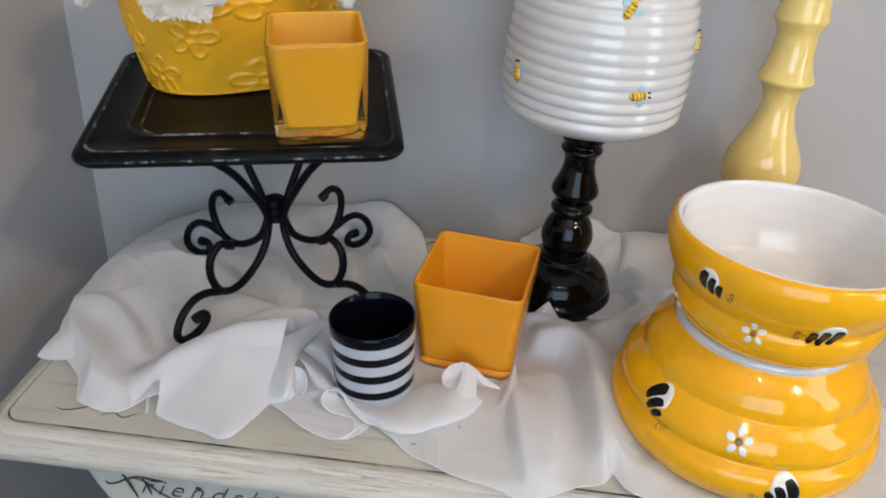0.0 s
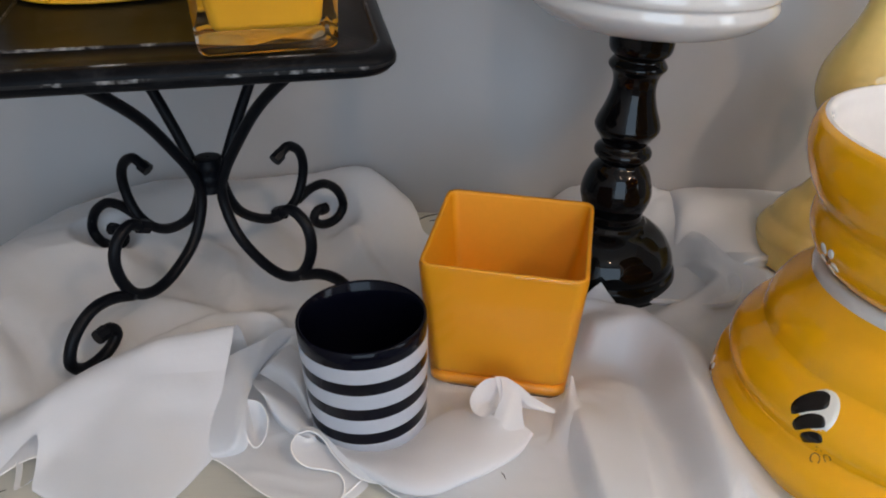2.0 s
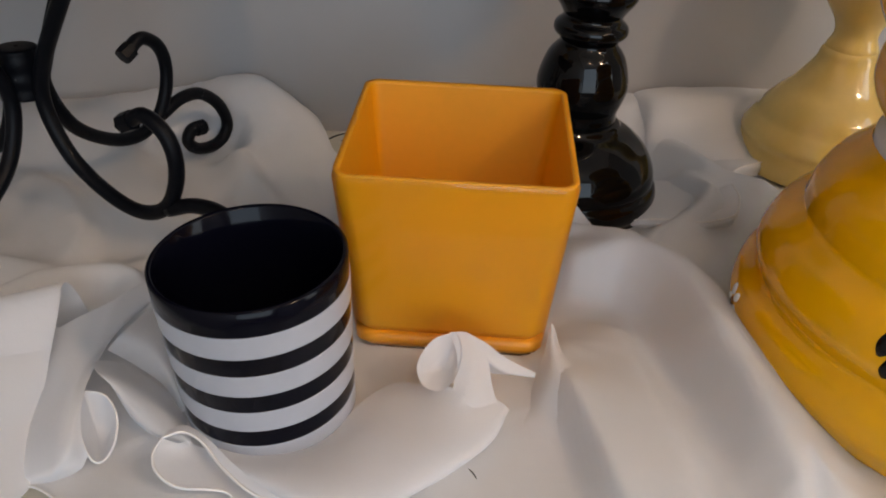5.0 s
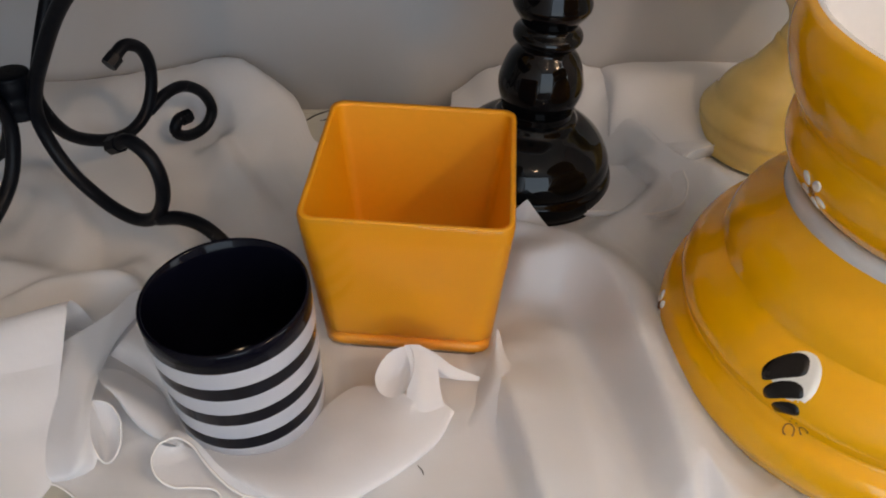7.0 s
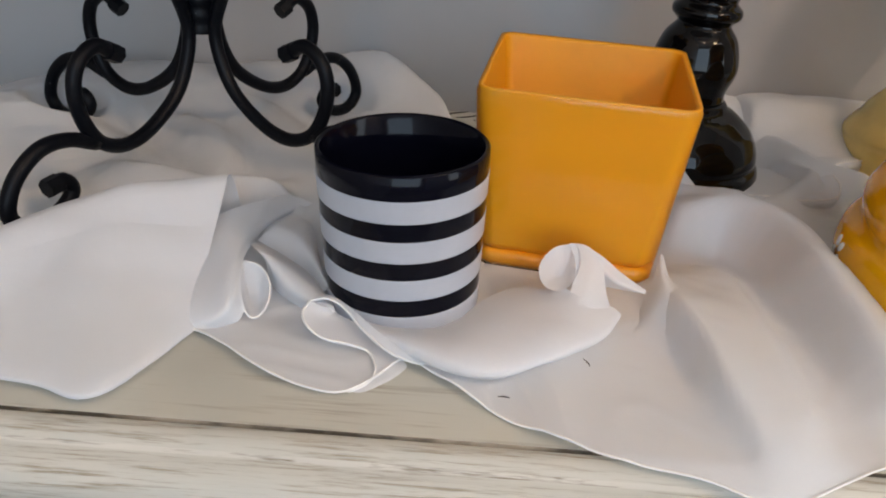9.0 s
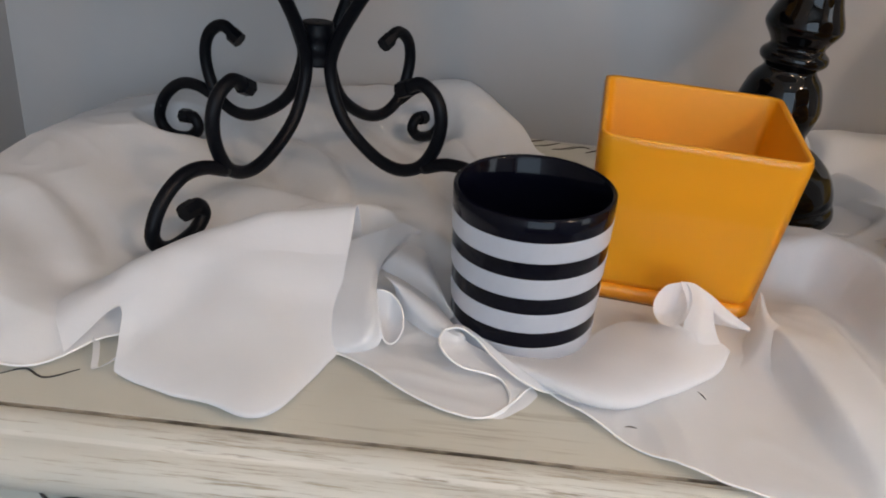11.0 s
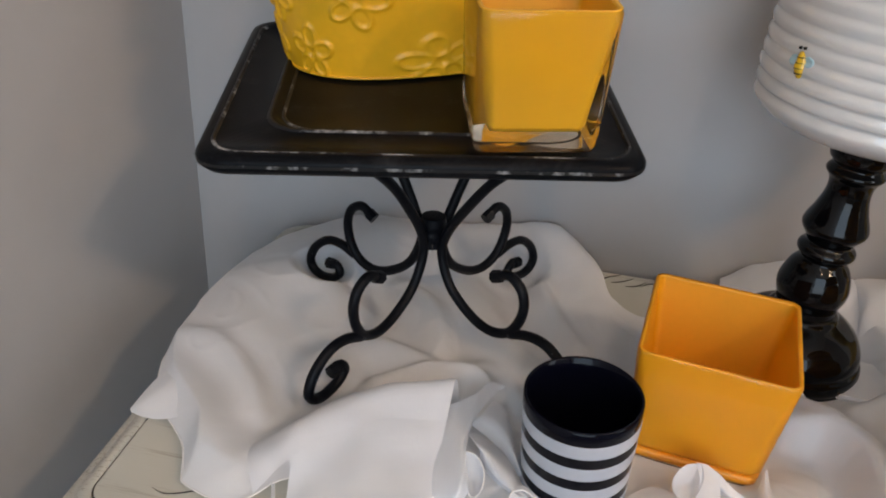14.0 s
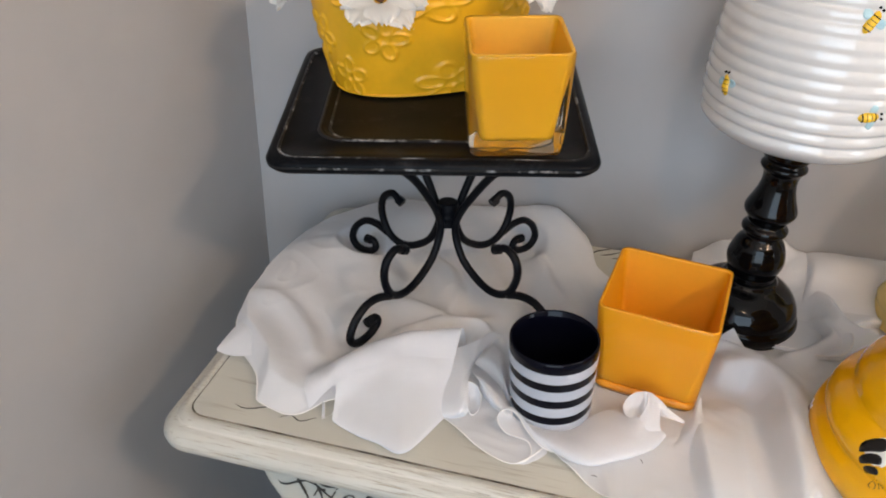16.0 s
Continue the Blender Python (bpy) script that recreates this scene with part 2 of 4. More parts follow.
def rod(points, radius, sides=10, steps=6, taper=None, flat=1.0, bm=None):
    """A round bar along a line."""
    line = [Vector(p) for p in smooth_line(points, steps)]
    rings, up = [], None
    for k, p in enumerate(line):
        d = (line[min(k + 1, len(line) - 1)] - line[max(k - 1, 0)]).normalized()
        side = d.orthogonal().normalized() if up is None else (up - d * up.dot(d)).normalized()
        up = side
        other = d.cross(side)
        r = radius * (taper(k / (len(line) - 1)) if taper else 1)
        rings.append([p + r * (math.cos(a) * side * flat + math.sin(a) * other) for a in [j * math.tau / sides for j in range(sides)]])
    bm = loft(rings, first=True, last=True, bm=bm)
    return bm


def rounded(hx, hy, radius, z, per=6):
    """A ring of points round a rectangle with rounded corners."""
    out = []
    for k, (sx, sy) in enumerate(((1, 1), (-1, 1), (-1, -1), (1, -1))):
        for j in range(per + 1):
            a = math.pi / 2 * (k + j / per)
            out.append((sx * (hx - radius) + radius * math.cos(a), sy * (hy - radius) + radius * math.sin(a), z))
    return out


def radius_at(profile, h):
    line = smooth_line(profile, 5)
    return float(np.interp(h, [q[1] for q in line], [q[0] for q in line]))


def decal(outline, profile, azimuth, height, turn=0.0, lift=0.0007, size=1.0, dome=0.0):
    """A brushed patch that lies on a solid of revolution: outline in metres about its own middle."""
    bm = bmesh.new()
    c, s = math.cos(radians(turn)), math.sin(radians(turn))

    def place(u, v, out):
        u, v = size * (u * c - v * s), size * (u * s + v * c)
        r = radius_at(profile, height + v) + out
        a = radians(azimuth) + u / radius_at(profile, height)
        return (r * math.cos(a), r * math.sin(a), height + v)

    n = len(outline)
    mu, mv = sum(p[0] for p in outline) / n, sum(p[1] for p in outline) / n
    levels = [(1.0, -0.0006), (0.97, lift * 0.7), (0.7, lift + dome * 0.6), (0.35, lift + dome)]
    rows = [[bm.verts.new(place(mu + (u - mu) * f, mv + (v - mv) * f, out)) for u, v in outline] for f, out in levels]
    for a, b in zip(rows, rows[1:]):
        for k in range(n):
            bm.faces.new((a[k], a[(k + 1) % n], b[(k + 1) % n], b[k]))
    mid = bm.verts.new(place(mu, mv, lift + dome))
    for k in range(n):
        bm.faces.new((rows[-1][k], rows[-1][(k + 1) % n], mid))
    return bm


def oval(a, b, cx=0.0, cy=0.0, n=16):
    return [(cx + a * math.cos(k * math.tau / n), cy + b * math.sin(k * math.tau / n)) for k in range(n)]


# ---- room ----
X0, X1, Y0, Y1, TOP = -0.435, 1.55, -1.8, 1.066, 2.45


def wall(name, bm, label):
    ob = part(name, bm, WALL, None, label, smooth=False)
    return tagged(ob, category="wall", kind="structure")


wall("wall_left", box(X0 - 0.1, X0, Y0 - 0.1, Y1, 0, TOP), "smooth pale grey painted wall beside the chest")


def wall_with_opening(name, along, at, a0, a1, w0, w1, z0, z1, label):
    bm = bmesh.new()
    for lo, hi, b, t in ((a0, w0, 0, TOP), (w1, a1, 0, TOP), (w0, w1, 0, z0), (w0, w1, z1, TOP)):
        piece = box(lo, hi, at, at + 0.1, b, t) if along == "x" else box(at, at + 0.1, lo, hi, b, t)
        data = bpy.data.meshes.new("piece")
        piece.to_mesh(data)
        piece.free()
        bm.from_mesh(data)
        bpy.data.meshes.remove(data)
    return wall(name, bm, label)


# no front window is known; this unseen opening is added for the lamp
wall_with_opening("wall_front", "x", Y0 - 0.1, X0, X1, -0.42, 1.18, 0.70, 2.36, "plain grey unseen wall with an opening added for daylight")
wall("wall_back", box(X0 - 0.1, X1 + 0.1, Y1, Y1 + 0.1, 0, TOP), "smooth pale grey painted wall behind the chest")
wall_with_opening("wall_right", "y", X1, Y0 - 0.1, Y1, -0.11, 0.31, 0.88, 2.02, "plain grey unseen wall with an opening added for daylight")
tagged(part("floor", box(X0, X1, Y0, Y1, -0.05, 0), FLOOR, None, "unseen wooden floor toned for bounced light", False), category="floor", kind="structure")
tagged(part("ceiling", box(X0, X1, Y0, Y1, TOP, TOP + 0.05), CEILING, None, "plain white ceiling", False), category="ceiling", kind="structure")

for lx, ly, count in LAMPS:
    fixture = thing("ceiling_light", "flush ceiling light with glowing warm bulbs", "ceiling light", pose(lx, ly, TOP), "ceiling lights")
    part("plate", spun([(0.001, -0.016), (0.088, -0.016), (0.098, -0.012), (0.100, 0), (0.001, -0.0005)], 32, 2), BLACK_GLAZE, fixture)
    for k in range(count):
        a = math.tau * k / 3 + 0.4
        r = 0.062 if count > 1 else 0.0
        bulb = spun([(0.0005, -0.102), (0.018, -0.098), (0.032, -0.084), (0.036, -0.066), (0.030, -0.046), (0.018, -0.028), (0.016, -0.015)], 24, 3)
        bmesh.ops.translate(bulb, verts=bulb.verts[:], vec=(r * math.cos(a), r * math.sin(a), 0))
        part("bulb", bulb, BULB, fixture, "glowing warm bulb")

# ---- chest ----
TZ = 0.80
TX0, TX1, TY0, TY1 = -0.318, 0.80, 0.566, 1.062
chest = thing("chest", "cream distressed painted wooden chest with black script lettering", "chest", pose((TX0 + TX1) / 2, (TY0 + TY1) / 2, 0))
hx, hy = (TX1 - TX0) / 2, (TY1 - TY0) / 2


def tabletop_ring(inset, z):
    return rounded(hx - inset, hy - inset, max(0.034 - inset * 0.6, 0.008), z, 8)


top = part("top", loft([tabletop_ring(i, z) for i, z in ((0.0276, TZ - 0.0002), (0.0282, TZ), (0.2, TZ + 0.0003))], last=True), CREAM, chest, "cream worn chest top", False)
part("groove", loft([tabletop_ring(i, z) for i, z in ((0.0261, TZ - 0.0010), (0.0266, TZ - 0.0022), (0.0271, TZ - 0.0021), (0.0277, TZ - 0.0001))]), GROOVE, top, "dark glazed groove")
EDGE = [(0.0262, TZ - 0.0012), (0.0245, TZ + 0.0002), (0.019, TZ - 0.0012), (0.0155, TZ - 0.0035), (0.0140, TZ - 0.0060), (0.0105, TZ - 0.0068), (0.0060, TZ - 0.0095),
        (0.0015, TZ - 0.0150), (0.0, TZ - 0.0210), (0.0015, TZ - 0.0275), (0.0060, TZ - 0.0320), (0.012, TZ - 0.0335), (0.0125, TZ - 0.039), (0.020, TZ - 0.043), (0.05, TZ - 0.044)]
part("moulding", loft([tabletop_ring(i, z) for i, z in EDGE][::-1], first=True), MOULDING, chest, "rubbed cream moulded edge")
part("specked_line", loft([tabletop_ring(i, z) for i, z in ((0.0148, TZ - 0.0043), (0.0137, TZ - 0.0056), (0.0132, TZ - 0.0060))][::-1]), SPECKS, top, "dotted dark glaze line")
BODY = [(0.094, 0.757), (0.097, 0.745), (0.104, 0.725), (0.114, 0.705), (0.128, 0.675), (0.138, 0.64), (0.138, 0.58), (0.124, 0.50), (0.110, 0.40), (0.104, 0.28), (0.110, 0.16), (0.115, 0.08)]
front_in = 0.028


def body_ring(inset, z):
    ring = rounded(hx - inset, hy - front_in, 0.012, z, 4)
    return ring


part("body", loft([body_ring(i, z) for i, z in BODY][::-1], first=True, last=True), CREAM, chest, "cream painted chest front")
for sx in (-1, 1):
    for sy in (-1, 1):
        foot = spun([(0.001, 0), (0.03, 0.0), (0.036, 0.03), (0.03, 0.06), (0.04, 0.085), (0.001, 0.088)], 20, 3)
        bmesh.ops.translate(foot, verts=foot.verts[:], vec=(sx * (hx - 0.13), sy * (hy - 0.09), 0))
        part("foot", foot, CREAM, chest)


def lettering(text, size, m, parent, material, shear=0.35, spacing=1.0):
    """Raised flat lettering as a mesh."""
    curve = bpy.data.curves.new("lettering", "FONT")
    curve.body, curve.size, curve.shear, curve.extrude, curve.space_character, curve.resolution_u, curve.offset = text, size, shear, 0.0002, spacing, 3, -0.0004
    temp = new("lettering", curve)
    data = bpy.data.meshes.new_from_object(temp.evaluated_get(bpy.context.evaluated_depsgraph_get()))
    bpy.data.objects.remove(temp)
    data.materials.clear()
    data.materials.append(material)
    data.transform(m)
    ob = new("lettering", data)
    ob.parent = parent
    return tagged(ob, "black script lettering")


FRONT = -hy + front_in - 0.0012
def flourish(points, radius, parent):
    return part("flourish", rod(points, radius, 5, 6, lambda s: 0.35 + 0.65 * math.sin(math.pi * s)), INK, parent, "black script flourish")


LETTER_X = (TX0 + TX1) / 2
lettering("riendship", 0.031, pose(-0.163 - LETTER_X, FRONT, 0.7215, 90, 0, 0), chest, INK, 0.45, 1.36)
# the tall swash letter
for width, stroke in ((0.0010, [(-80, 48), (-70, 58), (-40, 55), (10, 28), (60, 9), (110, 12), (165, 20)]), (0.0015, [(-6, -4), (14, 32), (30, 66), (48, 112)]), (0.0009, [(44, 18), (86, 28), (132, 66), (190, 98), (240, 104)]),
                      (0.0013, [(80, 14), (98, 52), (108, 90)]), (0.0016, [(92, 10), (128, 18), (166, 16)]), (0.0018, [(296, 26), (308, 30), (322, 28)]), (0.0009, [(400, 80), (440, 70), (470, 96), (520, 82)]), (0.0016, [(722, 80), (740, 84), (762, 80)])):
    flourish([(-0.177 - LETTER_X + 0.00025 * u, FRONT, 0.7455 - 0.00028 * v) for u, v in stroke], width, chest)
# script strokes on the top, partly under the cloth
cx, cy = (TX0 + TX1) / 2, (TY0 + TY1) / 2


def top_stroke(points, radius=0.0006):
    flourish([(x - cx, y - cy, TZ + 0.0004) for x, y in points], radius, chest)


top_stroke([(-0.250, 0.617), (-0.238, 0.614), (-0.222, 0.620), (-0.208, 0.630)])
top_stroke([(-0.200, 0.612), (-0.190, 0.618), (-0.178, 0.613), (-0.165, 0.622)])
for k in range(5):
    top_stroke([(0.066 + k * 0.016, 1.016 + 0.004 * (k % 2)), (0.078 + k * 0.016, 1.030 - 0.005 * (k % 3)), (0.094 + k * 0.014, 1.040 - 0.004 * k)], 0.0008)

# ---- the cloth ----
def near_line(px, py, line):
    """Distance, share along, side and height of the nearest point of a line of (x, y, h)."""
    best = np.full(px.shape, 1e9)
    side, high = np.zeros(px.shape), np.zeros(px.shape)
    for (ax, ay, ah), (bx, by, bh) in zip(line, line[1:]):
        dx, dy = bx - ax, by - ay
        s = np.clip(((px - ax) * dx + (py - ay) * dy) / (dx * dx + dy * dy), 0, 1)
        ex, ey = px - ax - s * dx, py - ay - s * dy
        d = np.hypot(ex, ey)
        hit = d < best
        best = np.where(hit, d, best)
        side = np.where(hit, (dx * ey - dy * ex) / (math.hypot(dx, dy) * d + 1e-9), side)
        high = np.where(hit, ah + s * (bh - ah), high)
    return best, side, high


# folds: (left width, right width, line of x, y, height), seen along the line
FOLDS = [
    (0.040, 0.036, [(-0.310, 0.735, 0.014), (-0.270, 0.705, 0.020), (-0.232, 0.665, 0.022), (-0.208, 0.632, 0.015)]),
    (0.016, 0.040, [(-0.200, 0.622, 0.004), (-0.195, 0.645, 0.008), (-0.180, 0.676, 0.010), (-0.152, 0.704, 0.012)]),
    (0.085, 0.075, [(-0.280, 0.780, 0.016), (-0.262, 0.860, 0.022), (-0.240, 0.940, 0.024), (-0.190, 1.000, 0.026), (-0.110, 1.020, 0.022)]),
    (0.034, 0.050, [(-0.290, 0.860, 0.008), (-0.255, 0.805, 0.011), (-0.215, 0.780, 0.008), (-0.180, 0.780, 0.005)]),
    (0.016, 0.030, [(-0.302, 0.780, 0.010), (-0.266, 0.770, 0.014), (-0.225, 0.735, 0.014), (-0.205, 0.705, 0.011)]),
    (0.022, 0.048, [(-0.298, 0.890, 0.009), (-0.260, 0.905, 0.014), (-0.215, 0.900, 0.014), (-0.170, 0.870, 0.011), (-0.140, 0.850, 0.007)]),
    (0.016, 0.030, [(-0.130, 0.930, 0.010), (-0.100, 0.900, 0.015), (-0.080, 0.850, 0.013), (-0.085, 0.800, 0.007)]),
    (0.014, 0.020, [(0.000, 0.985, 0.012), (0.020, 0.930, 0.015), (0.048, 0.880, 0.010)]),
    (0.030, 0.055, [(-0.090, 1.045, 0.020), (-0.030, 1.050, 0.036), (0.012, 1.045, 0.044), (0.052, 1.010, 0.024), (0.070, 0.960, 0.012)]),
    (0.024, 0.040, [(-0.075, 0.960, 0.009), (-0.050, 0.910, 0.016), (-0.020, 0.860, 0.015), (0.006, 0.800, 0.009)]),
    (0.016, 0.026, [(-0.150, 0.830, 0.007), (-0.110, 0.812, 0.014), (-0.065, 0.800, 0.012), (-0.034, 0.815, 0.010)]),
    (0.010, 0.022, [(-0.120, 0.770, 0.012), (-0.080, 0.790, 0.018), (-0.040, 0.800, 0.018), (-0.022, 0.786, 0.014)]),
    (0.050, 0.0085, [(0.201, 0.715, 0.012), (0.204, 0.690, 0.018), (0.208, 0.660, 0.019), (0.211, 0.630, 0.016), (0.219, 0.597, 0.008)]),
    (0.040, 0.017, [(0.236, 0.800, 0.028), (0.262, 0.798, 0.035), (0.281, 0.768, 0.039), (0.285, 0.710, 0.036), (0.290, 0.655, 0.028), (0.293, 0.605, 0.012)]),
    (0.014, 0.026, [(0.240, 0.740, 0.010), (0.242, 0.690, 0.012), (0.242, 0.640, 0.012), (0.240, 0.598, 0.008)]),
    (0.014, 0.016, [(0.218, 0.838, 0.020), (0.236, 0.832, 0.022), (0.262, 0.812, 0.014)]),
    (0.012, 0.018, [(0.300, 0.850, 0.010), (0.330, 0.870, 0.016), (0.352, 0.895, 0.022), (0.346, 0.925, 0.012)]),
    (0.016, 0.030, [(0.340, 1.058, 0.024), (0.352, 1.020, 0.016), (0.360, 0.980, 0.016), (0.372, 0.935, 0.018), (0.400, 0.915, 0.016)]),
    (0.030, 0.030, [(0.240, 1.058, 0.026), (0.300, 1.058, 0.044), (0.322, 1.040, 0.020)]),
    (0.030, 0.040, [(0.380, 1.060, 0.024), (0.450, 1.060, 0.024), (0.560, 1.055, 0.030)]),
    (0.025, 0.025, [(0.320, 0.600, 0.010), (0.345, 0.640, 0.006)]),
]
# where things press it flat: x, y, radius
PRESSED = [(0.056, 0.710, 0.046), (0.156, 0.790, 0.058), (0.256, 0.925, 0.064), (0.4316, 0.7132, 0.114), (0.478, 0.975, 0.062), (-0.159, 0.742, 0.020), (-0.2225, 0.923, 0.016), (-0.018, 0.991, 0.016), (0.027, 0.803, 0.012)]
FRONT_HEM = [(-0.316, 0.800), (-0.314, 0.765), (-0.310, 0.742), (-0.302, 0.722), (-0.290, 0.700), (-0.272, 0.682), (-0.245, 0.656), (-0.232, 0.630), (-0.226, 0.621), (-0.200, 0.613), (-0.184, 0.615), (-0.172, 0.625), (-0.160, 0.642),
             (-0.140, 0.655), (-0.105, 0.660), (-0.070, 0.660), (-0.052, 0.656), (-0.040, 0.654), (-0.022, 0.640), (-0.004, 0.627), (0.018, 0.617), (0.036, 0.615),
             (0.050, 0.630), (0.062, 0.645), (0.080, 0.632), (0.104, 0.612), (0.130, 0.596), (0.156, 0.586), (0.190, 0.580), (0.220, 0.571), (0.245, 0.580),
             (0.272, 0.592), (0.290, 0.598), (0.300, 0.612), (0.312, 0.594), (0.345, 0.584), (0.42, 0.58), (0.52, 0.59), (0.60, 0.61)]
BACK_HEM = [(-0.316, 0.850), (-0.313, 0.900), (-0.306, 0.940), (-0.292, 0.975), (-0.272, 1.008), (-0.245, 1.035), (-0.20, 1.056), (0.0, 1.062), (0.03, 1.058), (0.056, 1.035), (0.070, 1.000), (0.085, 0.960),
            (0.13, 0.955), (0.17, 0.985), (0.20, 1.035), (0.24, 1.060), (0.60, 1.062)]


def ground_z(y):
    """The chest top with its falling front moulding."""
    return TZ + 0.0012 - 0.25 * np.clip(0.588 - y, 0, 0.02) - 0.9 * np.clip(0.574 - y, 0, 1)


def cloth_height(px, py):
    h = np.zeros(px.shape)
    for left, right, line in FOLDS:
        d, side, high = near_line(px, py, smooth_line(line, 4))
        w = right + (left - right) * (0.5 + 0.5 * side)
        h = np.maximum(h, 0) + 0
        g = high * np.exp(-((d / w) ** 2) * 1.4)
        h = np.sqrt(h * h + g * g)
    for x, y, r in PRESSED:
        s = np.clip((np.hypot(px - x, py - y) - r * 0.9) / 0.02, 0, 1)
        h = h * (s * s * (3 - 2 * s)) ** 0.8
    return h


def wrinkle(x, y):
    p = Vector((x * 16, y * 16, 3.1))
    big = noise.noise(p)
    warp = noise.noise(Vector((x * 9, y * 9, 8.0)))
    ridge = (1 - abs(noise.noise(Vector((x * 20 + 3 * warp, y * 13 + 2 * big, 5.2))))) ** 4
    return 0.0010 * ridge - 0.0004 + 0.0036 * noise.noise(Vector((x * 14 + 2 * warp, y * 10 - 2 * warp, 1.7))) + 0.0012 * big


cloth = thing("cloth", "crumpled sheer white cloth draped over the chest top", "cloth", pose(0, 0, 0))
front, back = smooth_line(FRONT_HEM, 8), smooth_line(BACK_HEM, 8)
fx, fy = [p[0] for p in front], [p[1] for p in front]
bx_, by_ = [p[0] for p in back], [p[1] for p in back]
NX, NY = 400, 190
us = np.linspace(-0.316, 0.60, NX)
f_y, b_y = np.interp(us, fx, fy), np.interp(us, bx_, by_)
vs = np.linspace(0, 1, NY)
PX = np.repeat(us[:, None], NY, 1)
PY = f_y[:, None] + (b_y - f_y)[:, None] * vs[None, :]
HZ = cloth_height(PX, PY)
edge = np.minimum(1, (PY - f_y[:, None]) / 0.03)
W = np.vectorize(wrinkle)(PX, PY)
FREE = np.ones(PX.shape)
for x, y, r in PRESSED:
    FREE = np.minimum(FREE, np.clip((np.hypot(PX - x, PY - y) - r * 0.9) / 0.02, 0, 1))
LIFT = np.exp(-(((PX + 0.160) / 0.014) ** 2))[:, :]
edge = np.maximum(edge, LIFT)
PZ = ground_z(PY) + HZ * (0.25 + 0.75 * edge) + np.maximum(0, W + 0.0025) * FREE
sheet_data = bpy.data.meshes.new("sheet")
verts = np.stack([PX, PY, PZ], -1).reshape(-1, 3)
index = np.arange(NX * NY).reshape(NX, NY)
quads = np.stack([index[:-1, :-1], index[1:, :-1], index[1:, 1:], index[:-1, 1:]], -1).reshape(-1, 4)
sheet_data.from_pydata(verts.tolist(), [], quads.tolist())
sheet_data.materials.append(CLOTH)
sheet_data.shade_smooth()
sheet = new("sheet", sheet_data)
sheet.parent = cloth
part("hem", rod([(float(PX[k, 0]), float(PY[k, 0]) - 0.0003, float(PZ[k, 0]) + 0.0003) for k in range(0, NX, 2)], 0.0007, 6, 1), HEM, cloth, "stitched white hem")


def sheet_z(x, y):
    """Height of the sheet over a place on the chest top."""
    i = int(np.argmin(abs(us - x)))
    return float(np.interp(y, PY[i], PZ[i]))


for mark in ([(0.137, 0.654), (0.140, 0.657), (0.144, 0.658)], [(0.149, 0.655), (0.151, 0.652), (0.152, 0.649)], [(0.106, 0.6235), (0.109, 0.6240), (0.112, 0.6230)]):
    part("ink_mark", rod([(x, y, sheet_z(x, y) + 0.0001) for x, y in mark], 0.0004, 5, 3, lambda q: 0.3 + 0.7 * math.sin(math.pi * q)), INK, cloth, "faint dark script showing through")


def cloth_patch(name, curves, across=5, along=7, hem=None, rough=0.0008):
    """A loose layer of the cloth, skinned over a few lines that run side by side."""
    lines = [smooth_line(c, along) for c in curves]
    rows = []
    for k in range(len(lines[0])):
        row = smooth_line([line[k] for line in lines], across)
        rows.append([Vector(p) + Vector((0, 0, rough * noise.noise(Vector(p) * 45))) for p in row])
    layer = part(name, loft(rows, closed=False), CLOTH, cloth)
    if hem is not None:
        part("hem", rod([p + np.array((0, -0.0004, 0.0004)) for p in lines[hem]], 0.0007, 6, 1), HEM, layer, "stitched white hem")
    return layer


# the big corner folded back on itself
RIDGE = [
    [(-0.205, 0.668, 0.806), (-0.180, 0.690, 0.804), (-0.154, 0.716, 0.803), (-0.130, 0.736, 0.803), (-0.102, 0.753, 0.803), (-0.075, 0.765, 0.803), (-0.044, 0.764, 0.804)],
    [(-0.194, 0.655, 0.8130), (-0.174, 0.676, 0.821), (-0.154, 0.700, 0.826), (-0.134, 0.719, 0.830), (-0.108, 0.735, 0.835), (-0.083, 0.743, 0.838), (-0.047, 0.753, 0.839)],
    [(-0.183, 0.639, 0.8145), (-0.169, 0.657, 0.8245), (-0.154, 0.682, 0.832), (-0.135, 0.699, 0.837), (-0.113, 0.714, 0.842), (-0.089, 0.727, 0.846), (-0.048, 0.742, 0.847)],
    [(-0.173, 0.624, 0.8085), (-0.159, 0.645, 0.8205), (-0.146, 0.662, 0.8245), (-0.126, 0.680, 0.829), (-0.102, 0.693, 0.834), (-0.080, 0.704, 0.834), (-0.048, 0.716, 0.830)]]
cloth_patch("folded_ridge", RIDGE, rough=0.0016)
cloth_patch("folded_corner", [[(x, y, z - 0.0016) for x, y, z in RIDGE[2][1:]], [(-0.1545, 0.6500, 0.8205)] + RIDGE[3][2:],
    [(-0.151, 0.637, 0.812), (-0.141, 0.643, 0.813), (-0.122, 0.648, 0.816), (-0.100, 0.652, 0.820), (-0.079, 0.660, 0.820), (-0.048, 0.686, 0.813)],
    [(-0.147, 0.620, 0.804), (-0.137, 0.616, 0.803), (-0.117, 0.609, 0.804), (-0.093, 0.603, 0.807), (-0.065, 0.599, 0.808), (-0.043, 0.655, 0.804)],
    [(-0.144, 0.625, 0.8025), (-0.135, 0.622, 0.8025), (-0.116, 0.615, 0.8025), (-0.095, 0.610, 0.8025), (-0.072, 0.608, 0.8025), (-0.048, 0.654, 0.8025)]], rough=0.0018)
